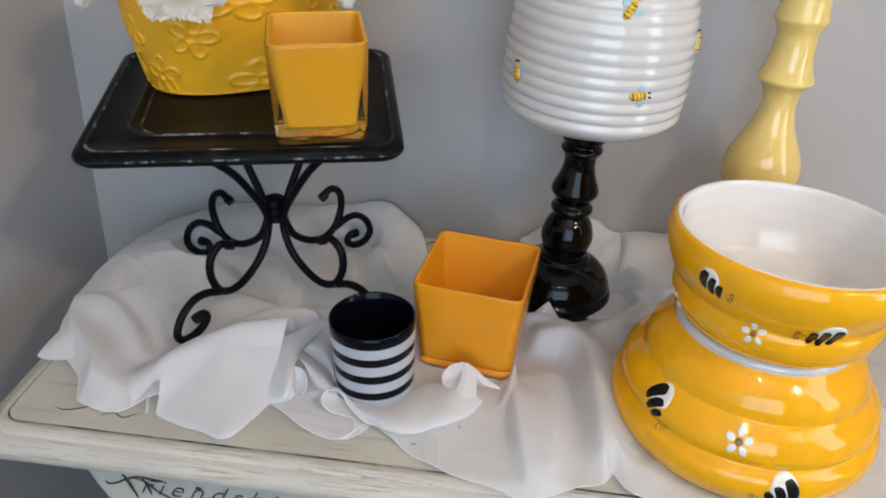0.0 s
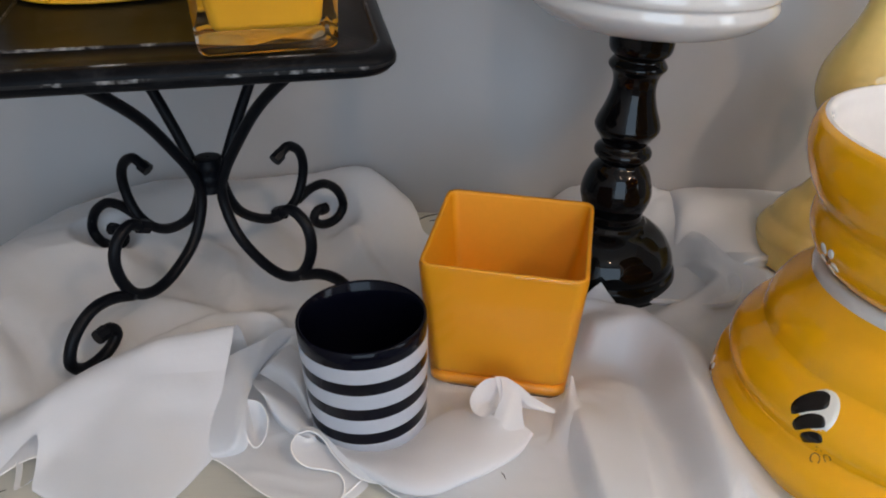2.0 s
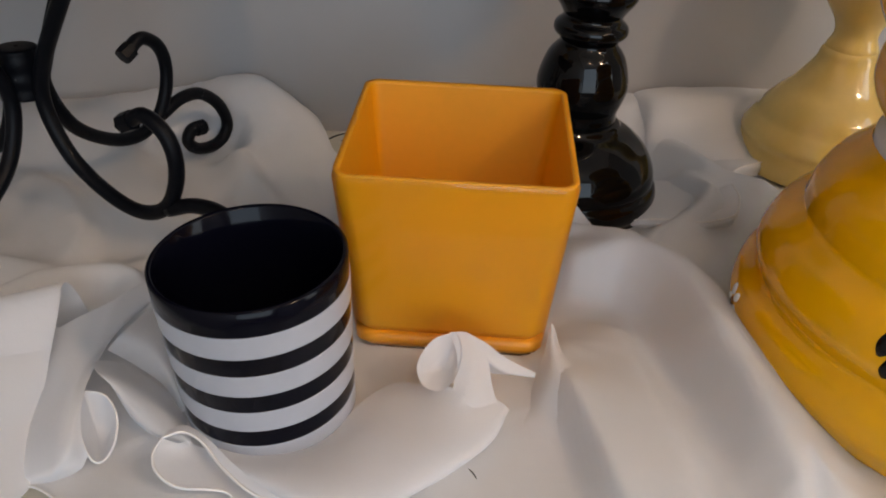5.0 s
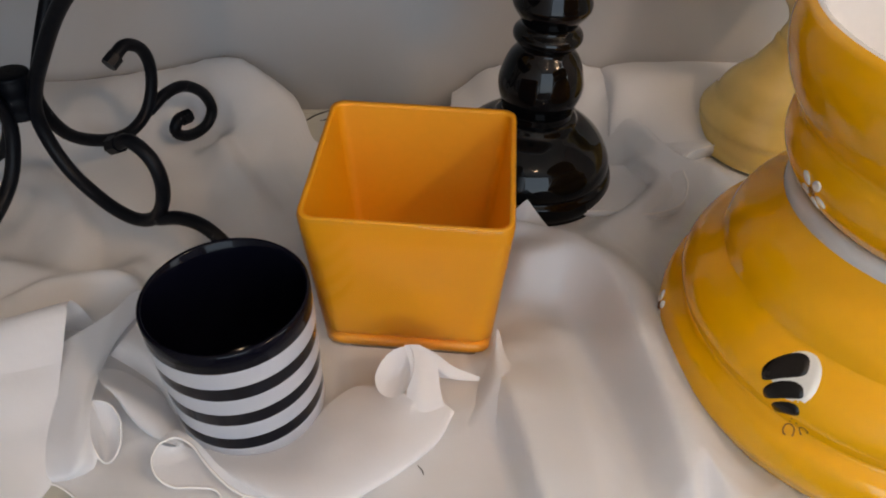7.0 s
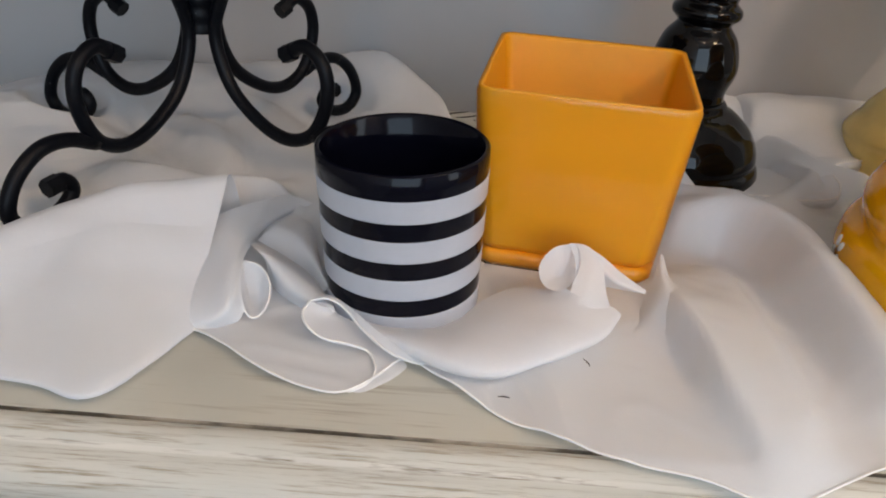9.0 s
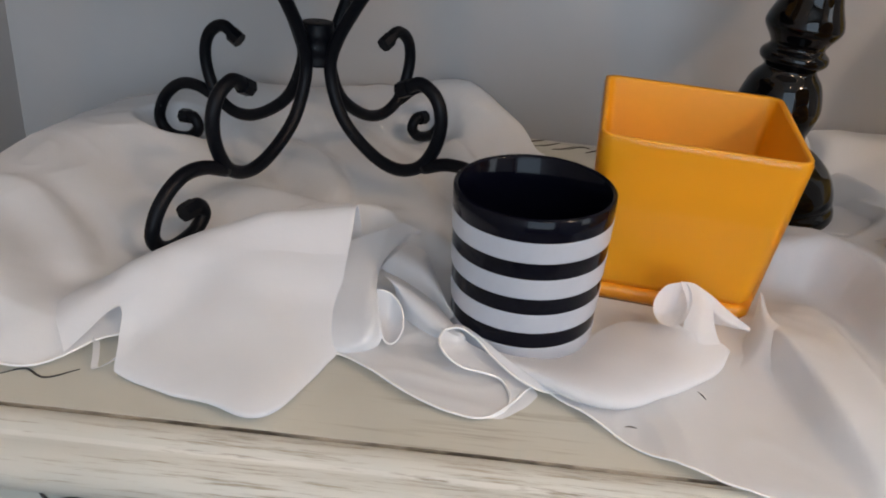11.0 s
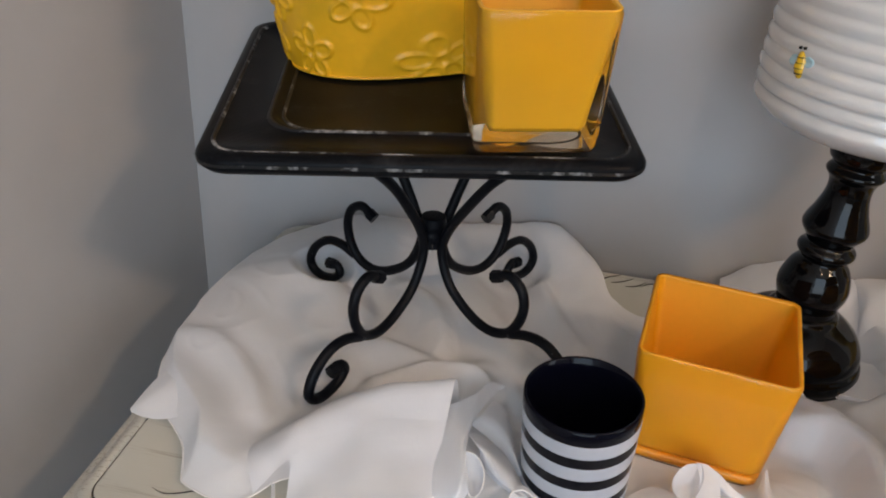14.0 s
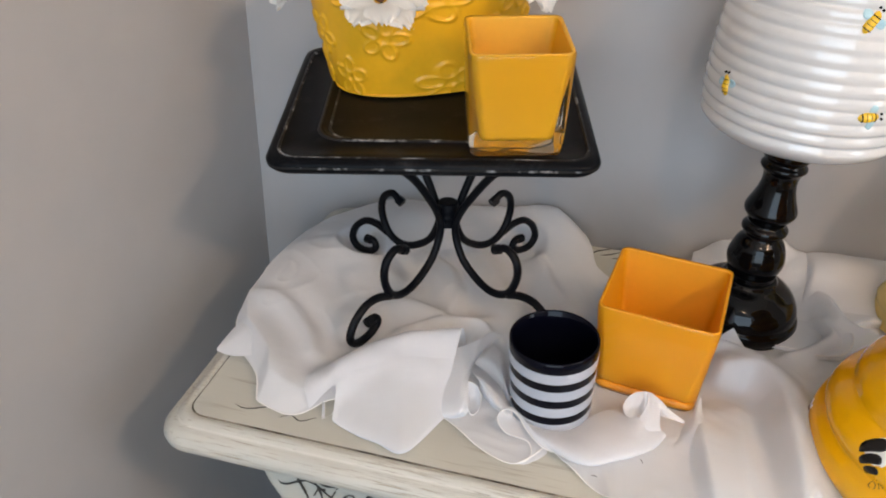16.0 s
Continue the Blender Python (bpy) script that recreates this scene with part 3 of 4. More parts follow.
# the hem that shows in the hollow of that fold
cloth_patch("inner_hem", [[(-0.164, 0.637, 0.8100), (-0.160, 0.626, 0.8065), (-0.157, 0.618, 0.8045), (-0.152, 0.623, 0.8050), (-0.148, 0.632, 0.8060)],
    [(-0.163, 0.641, 0.8040), (-0.159, 0.631, 0.8030), (-0.156, 0.623, 0.8025), (-0.152, 0.627, 0.8025), (-0.147, 0.637, 0.8030)]], 2, 5, None, 0.0002)
# the layer that slips out from under that corner and ends in a scooped edge
cloth_patch("side_fold", [
    [(-0.060, 0.734, 0.822), (-0.044, 0.739, 0.830), (-0.030, 0.757, 0.828), (-0.023, 0.782, 0.821), (-0.008, 0.795, 0.810)],
    [(-0.060, 0.709, 0.815), (-0.043, 0.715, 0.827), (-0.032, 0.727, 0.827), (-0.025, 0.750, 0.821), (-0.017, 0.779, 0.811)],
    [(-0.060, 0.686, 0.808), (-0.041, 0.688, 0.820), (-0.033, 0.695, 0.825), (-0.030, 0.711, 0.823), (-0.028, 0.746, 0.815)],
    [(-0.060, 0.672, 0.804), (-0.039, 0.668, 0.815), (-0.031, 0.671, 0.821), (-0.028, 0.680, 0.8225), (-0.028, 0.697, 0.822)],
    [(-0.058, 0.662, 0.803), (-0.038, 0.657, 0.809), (-0.029, 0.655, 0.8145), (-0.025, 0.660, 0.818), (-0.024, 0.673, 0.819)],
    [(-0.055, 0.656, 0.8028), (-0.039, 0.656, 0.8032), (-0.030, 0.658, 0.804), (-0.023, 0.661, 0.806), (-0.020, 0.664, 0.811)]], rough=0.0006)


def cloth_cup(name, rim, low, stitched=True):
    """A scooped end of the cloth: a rim that turns down into a hollow."""
    ring = smooth_line(list(rim) + [rim[0]], 6)[:-1]
    low = np.array(low)
    levels = [(0.0, 0.0), (0.05, 0.12), (0.16, 0.42), (0.36, 0.78), (0.66, 0.97), (0.95, 1.0)]
    rows = [[(p[0] + (low[0] - p[0]) * f, p[1] + (low[1] - p[1]) * f, p[2] + (low[2] - p[2]) * g) for p in ring] for f, g in levels]
    cup = part(name, loft(rows, last=True), CLOTH, cloth)
    if stitched:
        part("hem", rod(ring, 0.0006, 6, 1), HEM, cup, "stitched white hem")
    return cup


cloth_cup("scooped_edge", [(-0.0285, 0.695, 0.8215), (-0.0275, 0.684, 0.820), (-0.0245, 0.672, 0.815), (-0.019, 0.6645, 0.808), (-0.014, 0.665, 0.807), (-0.0105, 0.672, 0.811), (-0.012, 0.684, 0.816), (-0.019, 0.693, 0.820)], (-0.0195, 0.678, 0.8045))
cloth_patch("narrow_fold", [
    [(-0.032, 0.718, 0.8205), (-0.021, 0.720, 0.817), (-0.007, 0.714, 0.8135), (0.006, 0.704, 0.8105), (0.016, 0.692, 0.806)],
    [(-0.024, 0.703, 0.825), (-0.014, 0.699, 0.8225), (-0.002, 0.692, 0.819), (0.011, 0.682, 0.8155), (0.023, 0.672, 0.8125)],
    [(-0.018, 0.701, 0.819), (-0.011, 0.691, 0.8165), (-0.001, 0.681, 0.8145), (0.009, 0.674, 0.813), (0.024, 0.668, 0.811)],
    [(-0.018, 0.707, 0.803), (-0.009, 0.694, 0.803), (0.001, 0.684, 0.803), (0.009, 0.680, 0.803), (0.022, 0.674, 0.803)]], rough=0.0004)
cloth_patch("fold_at_jar", [
    [(-0.031, 0.737, 0.811), (-0.014, 0.726, 0.809), (0.002, 0.713, 0.807), (0.013, 0.695, 0.804)],
    [(-0.023, 0.743, 0.8185), (-0.008, 0.733, 0.8185), (0.005, 0.714, 0.816), (0.017, 0.692, 0.812)],
    [(-0.016, 0.769, 0.814), (-0.004, 0.758, 0.8145), (0.004, 0.736, 0.812), (0.011, 0.709, 0.806)]], rough=0.0005)
# the hem that doubles back in a loop before the jar
cloth_patch("looped_hem", [
    [(0.038, 0.617, 0.8026), (0.046, 0.624, 0.8032), (0.0485, 0.634, 0.8042), (0.044, 0.644, 0.806), (0.035, 0.645, 0.8085), (0.023, 0.644, 0.8115), (0.014, 0.649, 0.8145), (0.010, 0.658, 0.8165), (0.012, 0.667, 0.8175)],
    [(0.045, 0.618, 0.8024), (0.051, 0.626, 0.8030), (0.053, 0.636, 0.8035), (0.049, 0.646, 0.8045), (0.042, 0.650, 0.806), (0.032, 0.656, 0.808), (0.024, 0.661, 0.810), (0.020, 0.664, 0.8125), (0.019, 0.666, 0.815)],
    [(0.056, 0.628, 0.8022), (0.060, 0.633, 0.8026), (0.063, 0.639, 0.8030), (0.059, 0.645, 0.8035), (0.051, 0.654, 0.804), (0.043, 0.661, 0.805), (0.034, 0.667, 0.807), (0.027, 0.669, 0.809), (0.022, 0.670, 0.8125)]], 4, 6, 0, 0.0003)
cloth_patch("doubled_hem", [
    [(0.012, 0.667, 0.8175), (0.020, 0.671, 0.817), (0.029, 0.667, 0.815), (0.039, 0.655, 0.812), (0.052, 0.643, 0.809), (0.064, 0.639, 0.806), (0.076, 0.644, 0.8010)],
    [(0.014, 0.674, 0.816), (0.021, 0.676, 0.816), (0.032, 0.668, 0.815), (0.045, 0.654, 0.8135), (0.057, 0.645, 0.811), (0.068, 0.641, 0.8080), (0.080, 0.648, 0.8010)]], 3, 6, 0, 0.0002)
# the band that passes in front of the jar and curls up at the vase
cloth_patch("folded_band", [
    [(0.033, 0.669, 0.808), (0.061, 0.668, 0.806), (0.084, 0.678, 0.806), (0.101, 0.697, 0.808), (0.116, 0.706, 0.811), (0.131, 0.699, 0.816), (0.142, 0.691, 0.822)],
    [(0.046, 0.653, 0.8125), (0.068, 0.646, 0.814), (0.087, 0.649, 0.8145), (0.107, 0.665, 0.8155), (0.121, 0.674, 0.817), (0.136, 0.679, 0.8195), (0.151, 0.683, 0.8215)],
    [(0.057, 0.644, 0.812), (0.077, 0.633, 0.8145), (0.093, 0.632, 0.8155), (0.112, 0.643, 0.8165), (0.129, 0.653, 0.8175), (0.147, 0.668, 0.8185), (0.162, 0.688, 0.8185)],
    [(0.063, 0.641, 0.808), (0.085, 0.628, 0.809), (0.103, 0.626, 0.811), (0.123, 0.636, 0.812), (0.140, 0.646, 0.813), (0.160, 0.663, 0.8135), (0.171, 0.682, 0.814)],
    [(0.066, 0.646, 0.803), (0.086, 0.635, 0.803), (0.104, 0.634, 0.803), (0.122, 0.645, 0.803), (0.139, 0.655, 0.803), (0.157, 0.671, 0.804), (0.168, 0.688, 0.805)]], rough=0.0012)
cloth_cup("curled_edge", [(0.147, 0.712, 0.8385), (0.137, 0.709, 0.8375), (0.130, 0.702, 0.8345), (0.127, 0.695, 0.830), (0.130, 0.689, 0.8245), (0.138, 0.687, 0.823), (0.145, 0.690, 0.8275), (0.149, 0.699, 0.8335), (0.149, 0.707, 0.837)], (0.139, 0.703, 0.8215), False)
cloth_patch("curl_front", [
    [(0.144, 0.712, 0.8385), (0.153, 0.712, 0.838), (0.162, 0.707, 0.834)],
    [(0.147, 0.701, 0.8315), (0.155, 0.699, 0.831), (0.163, 0.700, 0.827)],
    [(0.145, 0.691, 0.8245), (0.153, 0.686, 0.8235), (0.164, 0.692, 0.8205)],
    [(0.142, 0.684, 0.818), (0.151, 0.675, 0.817), (0.166, 0.682, 0.816)]], 5, 7, None, 0.0004)
cloth_patch("turned_corner", [
    [(0.152, 0.713, 0.838), (0.162, 0.709, 0.834), (0.172, 0.704, 0.828), (0.188, 0.704, 0.8175)],
    [(0.157, 0.706, 0.8305), (0.163, 0.702, 0.8275), (0.171, 0.699, 0.8235), (0.187, 0.702, 0.8165)],
    [(0.161, 0.704, 0.819), (0.166, 0.704, 0.818), (0.174, 0.704, 0.817), (0.187, 0.704, 0.8155)]], rough=0.0004)
STANDING = [
    [(0.2010, 0.735, 0.8235), (0.196, 0.722, 0.8150), (0.187, 0.705, 0.0), (0.178, 0.680, 0.0), (0.172, 0.650, 0.0)],
    [(0.2015, 0.736, 0.8245), (0.200, 0.720, 0.8205), (0.198, 0.702, 0.8175), (0.1965, 0.680, 0.0), (0.196, 0.650, 0.0)],
    [(0.2030, 0.735, 0.8235), (0.206, 0.722, 0.8155), (0.210, 0.703, 0.0), (0.2095, 0.680, 0.0), (0.210, 0.650, 0.0)]]
cloth_patch("standing_point", [[(x, y, z or sheet_z(x, y) - 0.0002) for x, y, z in line] for line in STANDING], 6, 6, None, 0.0003)
# the pointed corner that reaches over the chest's end
cloth_patch("pointed_corner", [
    [(-0.3050, 0.6830, 0.8080), (-0.302, 0.702, 0.8120), (-0.298, 0.720, 0.8150), (-0.290, 0.740, 0.8170)],
    [(-0.3040, 0.6815, 0.8080), (-0.292, 0.695, 0.8140), (-0.282, 0.708, 0.8180), (-0.270, 0.722, 0.8190)],
    [(-0.3030, 0.6800, 0.8070), (-0.288, 0.676, 0.8080), (-0.272, 0.676, 0.8100), (-0.256, 0.682, 0.8130)]], 5, 6, None, 0.0006)
cloth_patch("tucked_corner", [
    [(0.222, 0.840, 0.826), (0.231, 0.847, 0.832), (0.238, 0.851, 0.836)],
    [(0.224, 0.830, 0.823), (0.234, 0.834, 0.828), (0.246, 0.842, 0.828)],
    [(0.226, 0.823, 0.815), (0.240, 0.827, 0.818), (0.257, 0.831, 0.818)]], 5, 6, None, 0.0003)
cloth_patch("box_fold", [
    [(0.334, 1.057, 0.803), (0.344, 1.057, 0.833), (0.400, 1.058, 0.837), (0.460, 1.058, 0.836), (0.540, 1.058, 0.830)],
    [(0.339, 1.024, 0.803), (0.349, 1.024, 0.834), (0.395, 1.028, 0.836), (0.440, 1.031, 0.834), (0.530, 1.030, 0.828)],
    [(0.335, 0.992, 0.803), (0.343, 0.996, 0.816), (0.390, 0.988, 0.824), (0.440, 0.980, 0.822), (0.530, 0.980, 0.815)],
    [(0.330, 0.962, 0.803), (0.336, 0.964, 0.806), (0.385, 0.950, 0.812), (0.430, 0.946, 0.813), (0.520, 0.950, 0.810)]], 5, 7, None, 0.001)
RIPPLE = [(0.286, 0.872, 0.808), (0.310, 0.866, 0.812), (0.327, 0.860, 0.813), (0.345, 0.862, 0.813), (0.364, 0.872, 0.813), (0.376, 0.895, 0.814), (0.380, 0.920, 0.814), (0.394, 0.940, 0.815), (0.430, 0.952, 0.816), (0.470, 0.960, 0.816)]
cloth_patch("rippled_hem", [[(x, y + 0.001, 0.8030) for x, y, z in RIPPLE], RIPPLE, [(x * 0.9 + 0.032, y * 0.75 + 0.255, z - 0.001) for x, y, z in RIPPLE], [(x * 0.8 + 0.064, y * 0.5 + 0.500, z - 0.004) for x, y, z in RIPPLE]], 4, 6, 1, 0.001)
# ---- cake stand ----
AX, AY, AZ = -0.099, 0.876, 0.803
TRAY_POSE = pose(-0.1120, 0.8535, 1.0585, 6.0, -0.5, 0) @ pose(0, 0, 0, 0, 0, 13.3)
stand = thing("cake_stand", "black wrought-iron scroll stand with a rubbed square tray top", "cake stand", pose(AX, AY, AZ))
to_stand = pose(AX, AY, AZ).inverted()
TW, TD = 0.1575, 0.1350


def tray_ring(inset, z):
    return [to_stand @ TRAY_POSE @ Vector(p) for p in rounded(TW - inset, TD - inset, 0.022 if inset < 0.03 else 0.026, z, 7)]


tray = part("tray", loft([tray_ring(i, z) for i, z in ((0.06, -0.017), (0.008, -0.017), (0.003, -0.0145), (0.0, -0.010), (0.0006, -0.005), (0.003, -0.0018), (0.0075, -0.0002),
            (0.0105, -0.0008), (0.0120, -0.0022), (0.0410, -0.0024), (0.0425, -0.0016), (0.0460, -0.0010), (0.0485, -0.0024), (0.0520, -0.0050), (0.0560, -0.0058), (0.10, -0.0060))], first=True, last=True), TRAY, stand, "black enamelled tray")
part("rubbed_rim", loft([tray_ring(i, z) for i, z in ((0.0000, -0.0085), (-0.0003, -0.0075), (-0.0001, -0.006))]), RUBBED, tray, "chipped pale edge line")
part("rubbed_bead", loft([tray_ring(i, z) for i, z in ((0.0093, -0.0006), (0.0103, 0.0000), (0.0115, -0.0008), (0.0121, -0.0022))]), RUBBED, tray, "chipped pale bead")
part("inner_bead", loft([tray_ring(i, z) for i, z in ((0.0422, -0.0018), (0.0435, -0.0006), (0.0450, -0.0006), (0.0462, -0.0014))]), RUBBED, tray, "chipped pale bead")
part("panel_bead", loft([tray_ring(i, z) for i, z in ((0.0515, -0.0049), (0.0526, -0.0042), (0.0538, -0.0048), (0.0545, -0.0058))]), RUBBED, tray, "chipped pale bead")
ARM = [(0.135, 0.222), (0.118, 0.2165), (0.094, 0.200), (0.063, 0.173), (0.038, 0.142), (0.018, 0.112), (0.013, 0.088), (0.026, 0.058), (0.052, 0.039), (0.076, 0.033), (0.096, 0.040),
       (0.107, 0.056), (0.111, 0.075), (0.106, 0.091), (0.092, 0.099), (0.078, 0.092)]
SCROLL = [(0.100, 0.037), (0.120, 0.045), (0.140, 0.045), (0.158, 0.033), (0.166, 0.016), (0.160, 0.005), (0.147, 0.0015), (0.131, 0.005), (0.122, 0.014), (0.127, 0.022), (0.136, 0.021)]
for az, reach, lift in ((246, 1.0, 0.0), (330, 0.99, 0.0), (55, 0.96, 0.006), (159, 0.90, 0.006)):
    c, s = math.cos(radians(az)), math.sin(radians(az))

    def spot(r, z, sideways=0.0):
        r *= reach
        return Vector((r * c - sideways * s, r * s + sideways * c, z))

    tip = spot(0.135, 0)
    tray_low = (to_stand @ TRAY_POSE @ Vector((0, 0, -0.0215))).z + math.tan(radians(6.0)) * (tip.y - (0.8535 - AY)) + math.tan(radians(0.5)) * (tip.x - (-0.112 - AX))
    arm = [spot(r, z + lift if z < 0.105 else z if z < 0.112 else 0.112 + (z - 0.112) * (tray_low - 0.112) / 0.110) for r, z in ARM]
    leg = part("leg", rod(arm, 0.0047, 10, 5), IRON, stand, "curled black iron leg")
    curl = SCROLL[:7] if az == 330 else SCROLL  # one foot is unrolled behind the jar
    part("foot_scroll", rod([spot(r, z + 0.004 + lift * max(0.0, (0.166 - r) / 0.066) * (k < 4)) for k, (r, z) in enumerate(curl)], 0.0047, 10, 5), IRON, leg)
    for (r0, z0), (r1, z1), up in ((ARM[-2], ARM[-1], lift), (curl[-2], curl[-1], 0.004)):
        g = 0.0055 / math.hypot(r1 - r0, z1 - z0)
        part("curl_end", rod([spot(r1 - g * (r1 - r0), z1 + up - g * (z1 - z0)), spot(r1, z1 + up), spot(r1 + 0.7 * g * (r1 - r0), z1 + up + 0.7 * g * (z1 - z0))], 0.0060, 7, 2), IRON, leg, "", False)
part("clamp", spun([(0.001, 0.092), (0.0110, 0.092), (0.0124, 0.094), (0.0118, 0.099), (0.0126, 0.104), (0.0118, 0.109), (0.0126, 0.114), (0.0118, 0.119), (0.0112, 0.122), (0.006, 0.1225), (0.001, 0.1225)], 18, 3), IRON, stand, "black iron collar")

# ---- orange glass vases ----
def vase(m, label, width, foot, height, low, base, g, coating, clear, foot_reflection=None):
    ob = thing("square_vase", label, "vase", m, "orange square vases")
    w, b = width / 2, foot / 2
    shell = [rounded(b - 0.004, b - 0.004, 0.006, 0.0005), rounded(b - 0.001, b - 0.001, 0.008, 0.002), rounded(b, b, 0.008, 0.006), rounded(w, w, 0.009, height - 0.003),
             rounded(w - 0.0008, w - 0.0008, 0.0085, height - 0.0006), rounded(w - g * 0.5, w - g * 0.5, 0.008, height), rounded(w - g + 0.0004, w - g + 0.0004, 0.007, height - 0.0006),
             rounded(w - g, w - g, 0.007, height - 0.004), rounded(b - low, b - low, 0.006, base + 0.003), rounded(b - low - 0.003, b - low - 0.003, 0.005, base)]
    part("glass", loft(shell, first=True, last=True), clear, ob, "thick clear glass, tinted for the coating reflected in it").visible_shadow = False
    # the coating clasps the inner face of the glass
    e = 0.0010
    liner = [rounded(b - low - 0.002 + e, b - low - 0.002 + e, 0.006, base - 0.0012), rounded(b - low + e, b - low + e, 0.007, base + 0.0028), rounded(w - g + e, w - g + e, 0.0072, height - 0.0016),
             rounded(w - 0.0008, w - 0.0008, 0.0085, height + 0.0002), rounded(w - g - 0.0006, w - g - 0.0006, 0.0068, height - 0.0002), rounded(w - g - 0.0010, w - g - 0.0010, 0.0065, height - 0.002),
             rounded(b - low - 0.0010, b - low - 0.0010, 0.0055, base + 0.006), rounded(b - low - 0.005, b - low - 0.005, 0.004, base + 0.003)]
    part("coating", loft(liner, first=True, last=True), coating, ob, "orange inner coating")
    # added block: paints the coating's reflection into the clear glass base
    if foot_reflection:
        block = [rounded(b - 0.006, b - 0.006, 0.006, 0.0022), rounded(b - 0.0022, b - 0.0022, 0.007, 0.0050), rounded(b - 0.0022, b - 0.0022, 0.007, base - 0.0030), rounded(b - low - 0.002, b - low - 0.002, 0.006, base - 0.0012)]
        part("base", loft(block, first=True, last=True), foot_reflection, ob, "orange block painted as the coating reflected in the clear base")
    return ob


vase(pose(0.1549, 0.7902, 0.8030, 2.4, -0.6, -8.8), "empty orange glass vase standing on the white cloth", 0.1180, 0.1029, 0.1126, 0.0046, 0.0140, 0.0028, ORANGE, ORANGE_REFLECT_GLASS, BASE_REFLECTION)
vase(TRAY_POSE @ pose(0.0755, -0.077, -0.0012, 0, 0, 3.0), "empty orange glass vase standing on the tray", 0.0935, 0.0875, 0.102, 0.0105, 0.016, 0.0034, AMBER, GLASS)

# ---- striped jar ----
JR, JH = 0.0440, 0.0905
jar = thing("striped_jar", "black glass candle jar with white stripes on the white cloth", "candle jar", pose(0.0565, 0.7055, 0.8012, 1.0, -3.0, 0))


def jar_r(h):
    return JR * (0.925 + 0.075 * h / JH)


part("body", spun([(0.001, 0.0), (jar_r(0) - 0.003, 0.0), (jar_r(0), 0.003)] + [(jar_r(h), h) for h in (0.006, 0.03, 0.06, 0.082)] + [(jar_r(JH) - 0.0003, JH - 0.0012), (jar_r(JH) - 0.0016, JH), (jar_r(JH) - 0.003, JH - 0.0012),
     (jar_r(0.07) - 0.0036, 0.07), (jar_r(0.03) - 0.0036, 0.03), (jar_r(0.01) - 0.008, 0.010), (0.001, 0.009)], 72, 1, False), BLACK_GLASS, jar, "glossy black glass")
for k in range(4):
    lo = 0.0014 + k * 0.0215
    hi = lo + 0.0118
    band = spun([(jar_r(lo) - 0.0005, lo), (jar_r(lo) + 0.0003, lo + 0.0001), (jar_r(lo) + 0.0003, lo + 0.0005), (jar_r(hi) + 0.0003, hi - 0.0005), (jar_r(hi) + 0.0003, hi - 0.0001), (jar_r(hi) - 0.0005, hi)], 72, 1, False)
    part("stripe", band, STRIPE, jar, "white painted stripe")

# ---- black candlestick with the white hive ----
stick = thing("candlestick", "glossy black turned wooden candlestick holding a white hive", "candlestick", pose(0.2525, 0.925, 0.8025, 1.0, 1.0, 0))
part("foot", spun([(0.001, 0), (0.059, 0.0), (0.0650, 0.004), (0.0665, 0.010), (0.0650, 0.016), (0.0620, 0.0195), (0.0625, 0.023), (0.0600, 0.032), (0.0535, 0.043), (0.043, 0.052), (0.033, 0.058), (0.0270, 0.063), (0.001, 0.066)], 64, 4), BLACK_GLAZE, stick)
part("stem", spun([(0.001, 0.060), (0.0255, 0.061), (0.0275, 0.070), (0.0315, 0.084), (0.0310, 0.094), (0.0265, 0.108), (0.0200, 0.1165), (0.0205, 0.1195), (0.0248, 0.124), (0.0246, 0.129), (0.0200, 0.134), (0.0220, 0.139),
     (0.0278, 0.148), (0.0272, 0.155), (0.0225, 0.167), (0.0190, 0.180), (0.0185, 0.190), (0.0205, 0.197), (0.0245, 0.203), (0.0218, 0.208), (0.0210, 0.211), (0.0255, 0.216), (0.0265, 0.226), (0.0235, 0.236), (0.001, 0.238)], 48, 4), BLACK_GLAZE, stick)
part("plate", spun([(0.001, 0.235), (0.045, 0.236), (0.046, 0.239), (0.040, 0.242), (0.001, 0.242)], 48, 2, False), BLACK_GLAZE, stick)

HIVE = [(0.062, 0.0), (0.080, 0.003), (0.092, 0.010)]
for k in range(17):
    h = 0.018 + k * 0.0122
    r = 0.1015 - 0.0000062 * max(k - 2, 0) ** 3.4 * 1.0 - 0.00012 * k if k > 1 else 0.0985 + 0.0015 * k
    r = max(r, 0.02)
    HIVE += [(r + 0.0003, h), (r + 0.0006, h + 0.0045), (r - 0.0008, h + 0.0095)]
HIVE = [p for p in HIVE if p[0] > 0.03] + [(0.02, 0.018 + 17 * 0.0122 + 0.004), (0.001, 0.018 + 17 * 0.0122 + 0.005)]
hive = thing("ceramic_hive", "white ribbed ceramic beehive with small painted bees", "ceramic hive", pose(0.256, 0.922, 1.043, 1.0, 1.0, 0))
part("body", spun([(0.001, 0.001)] + HIVE, 72, 3), WHITE_GLAZE, hive, "white ribbed glaze")


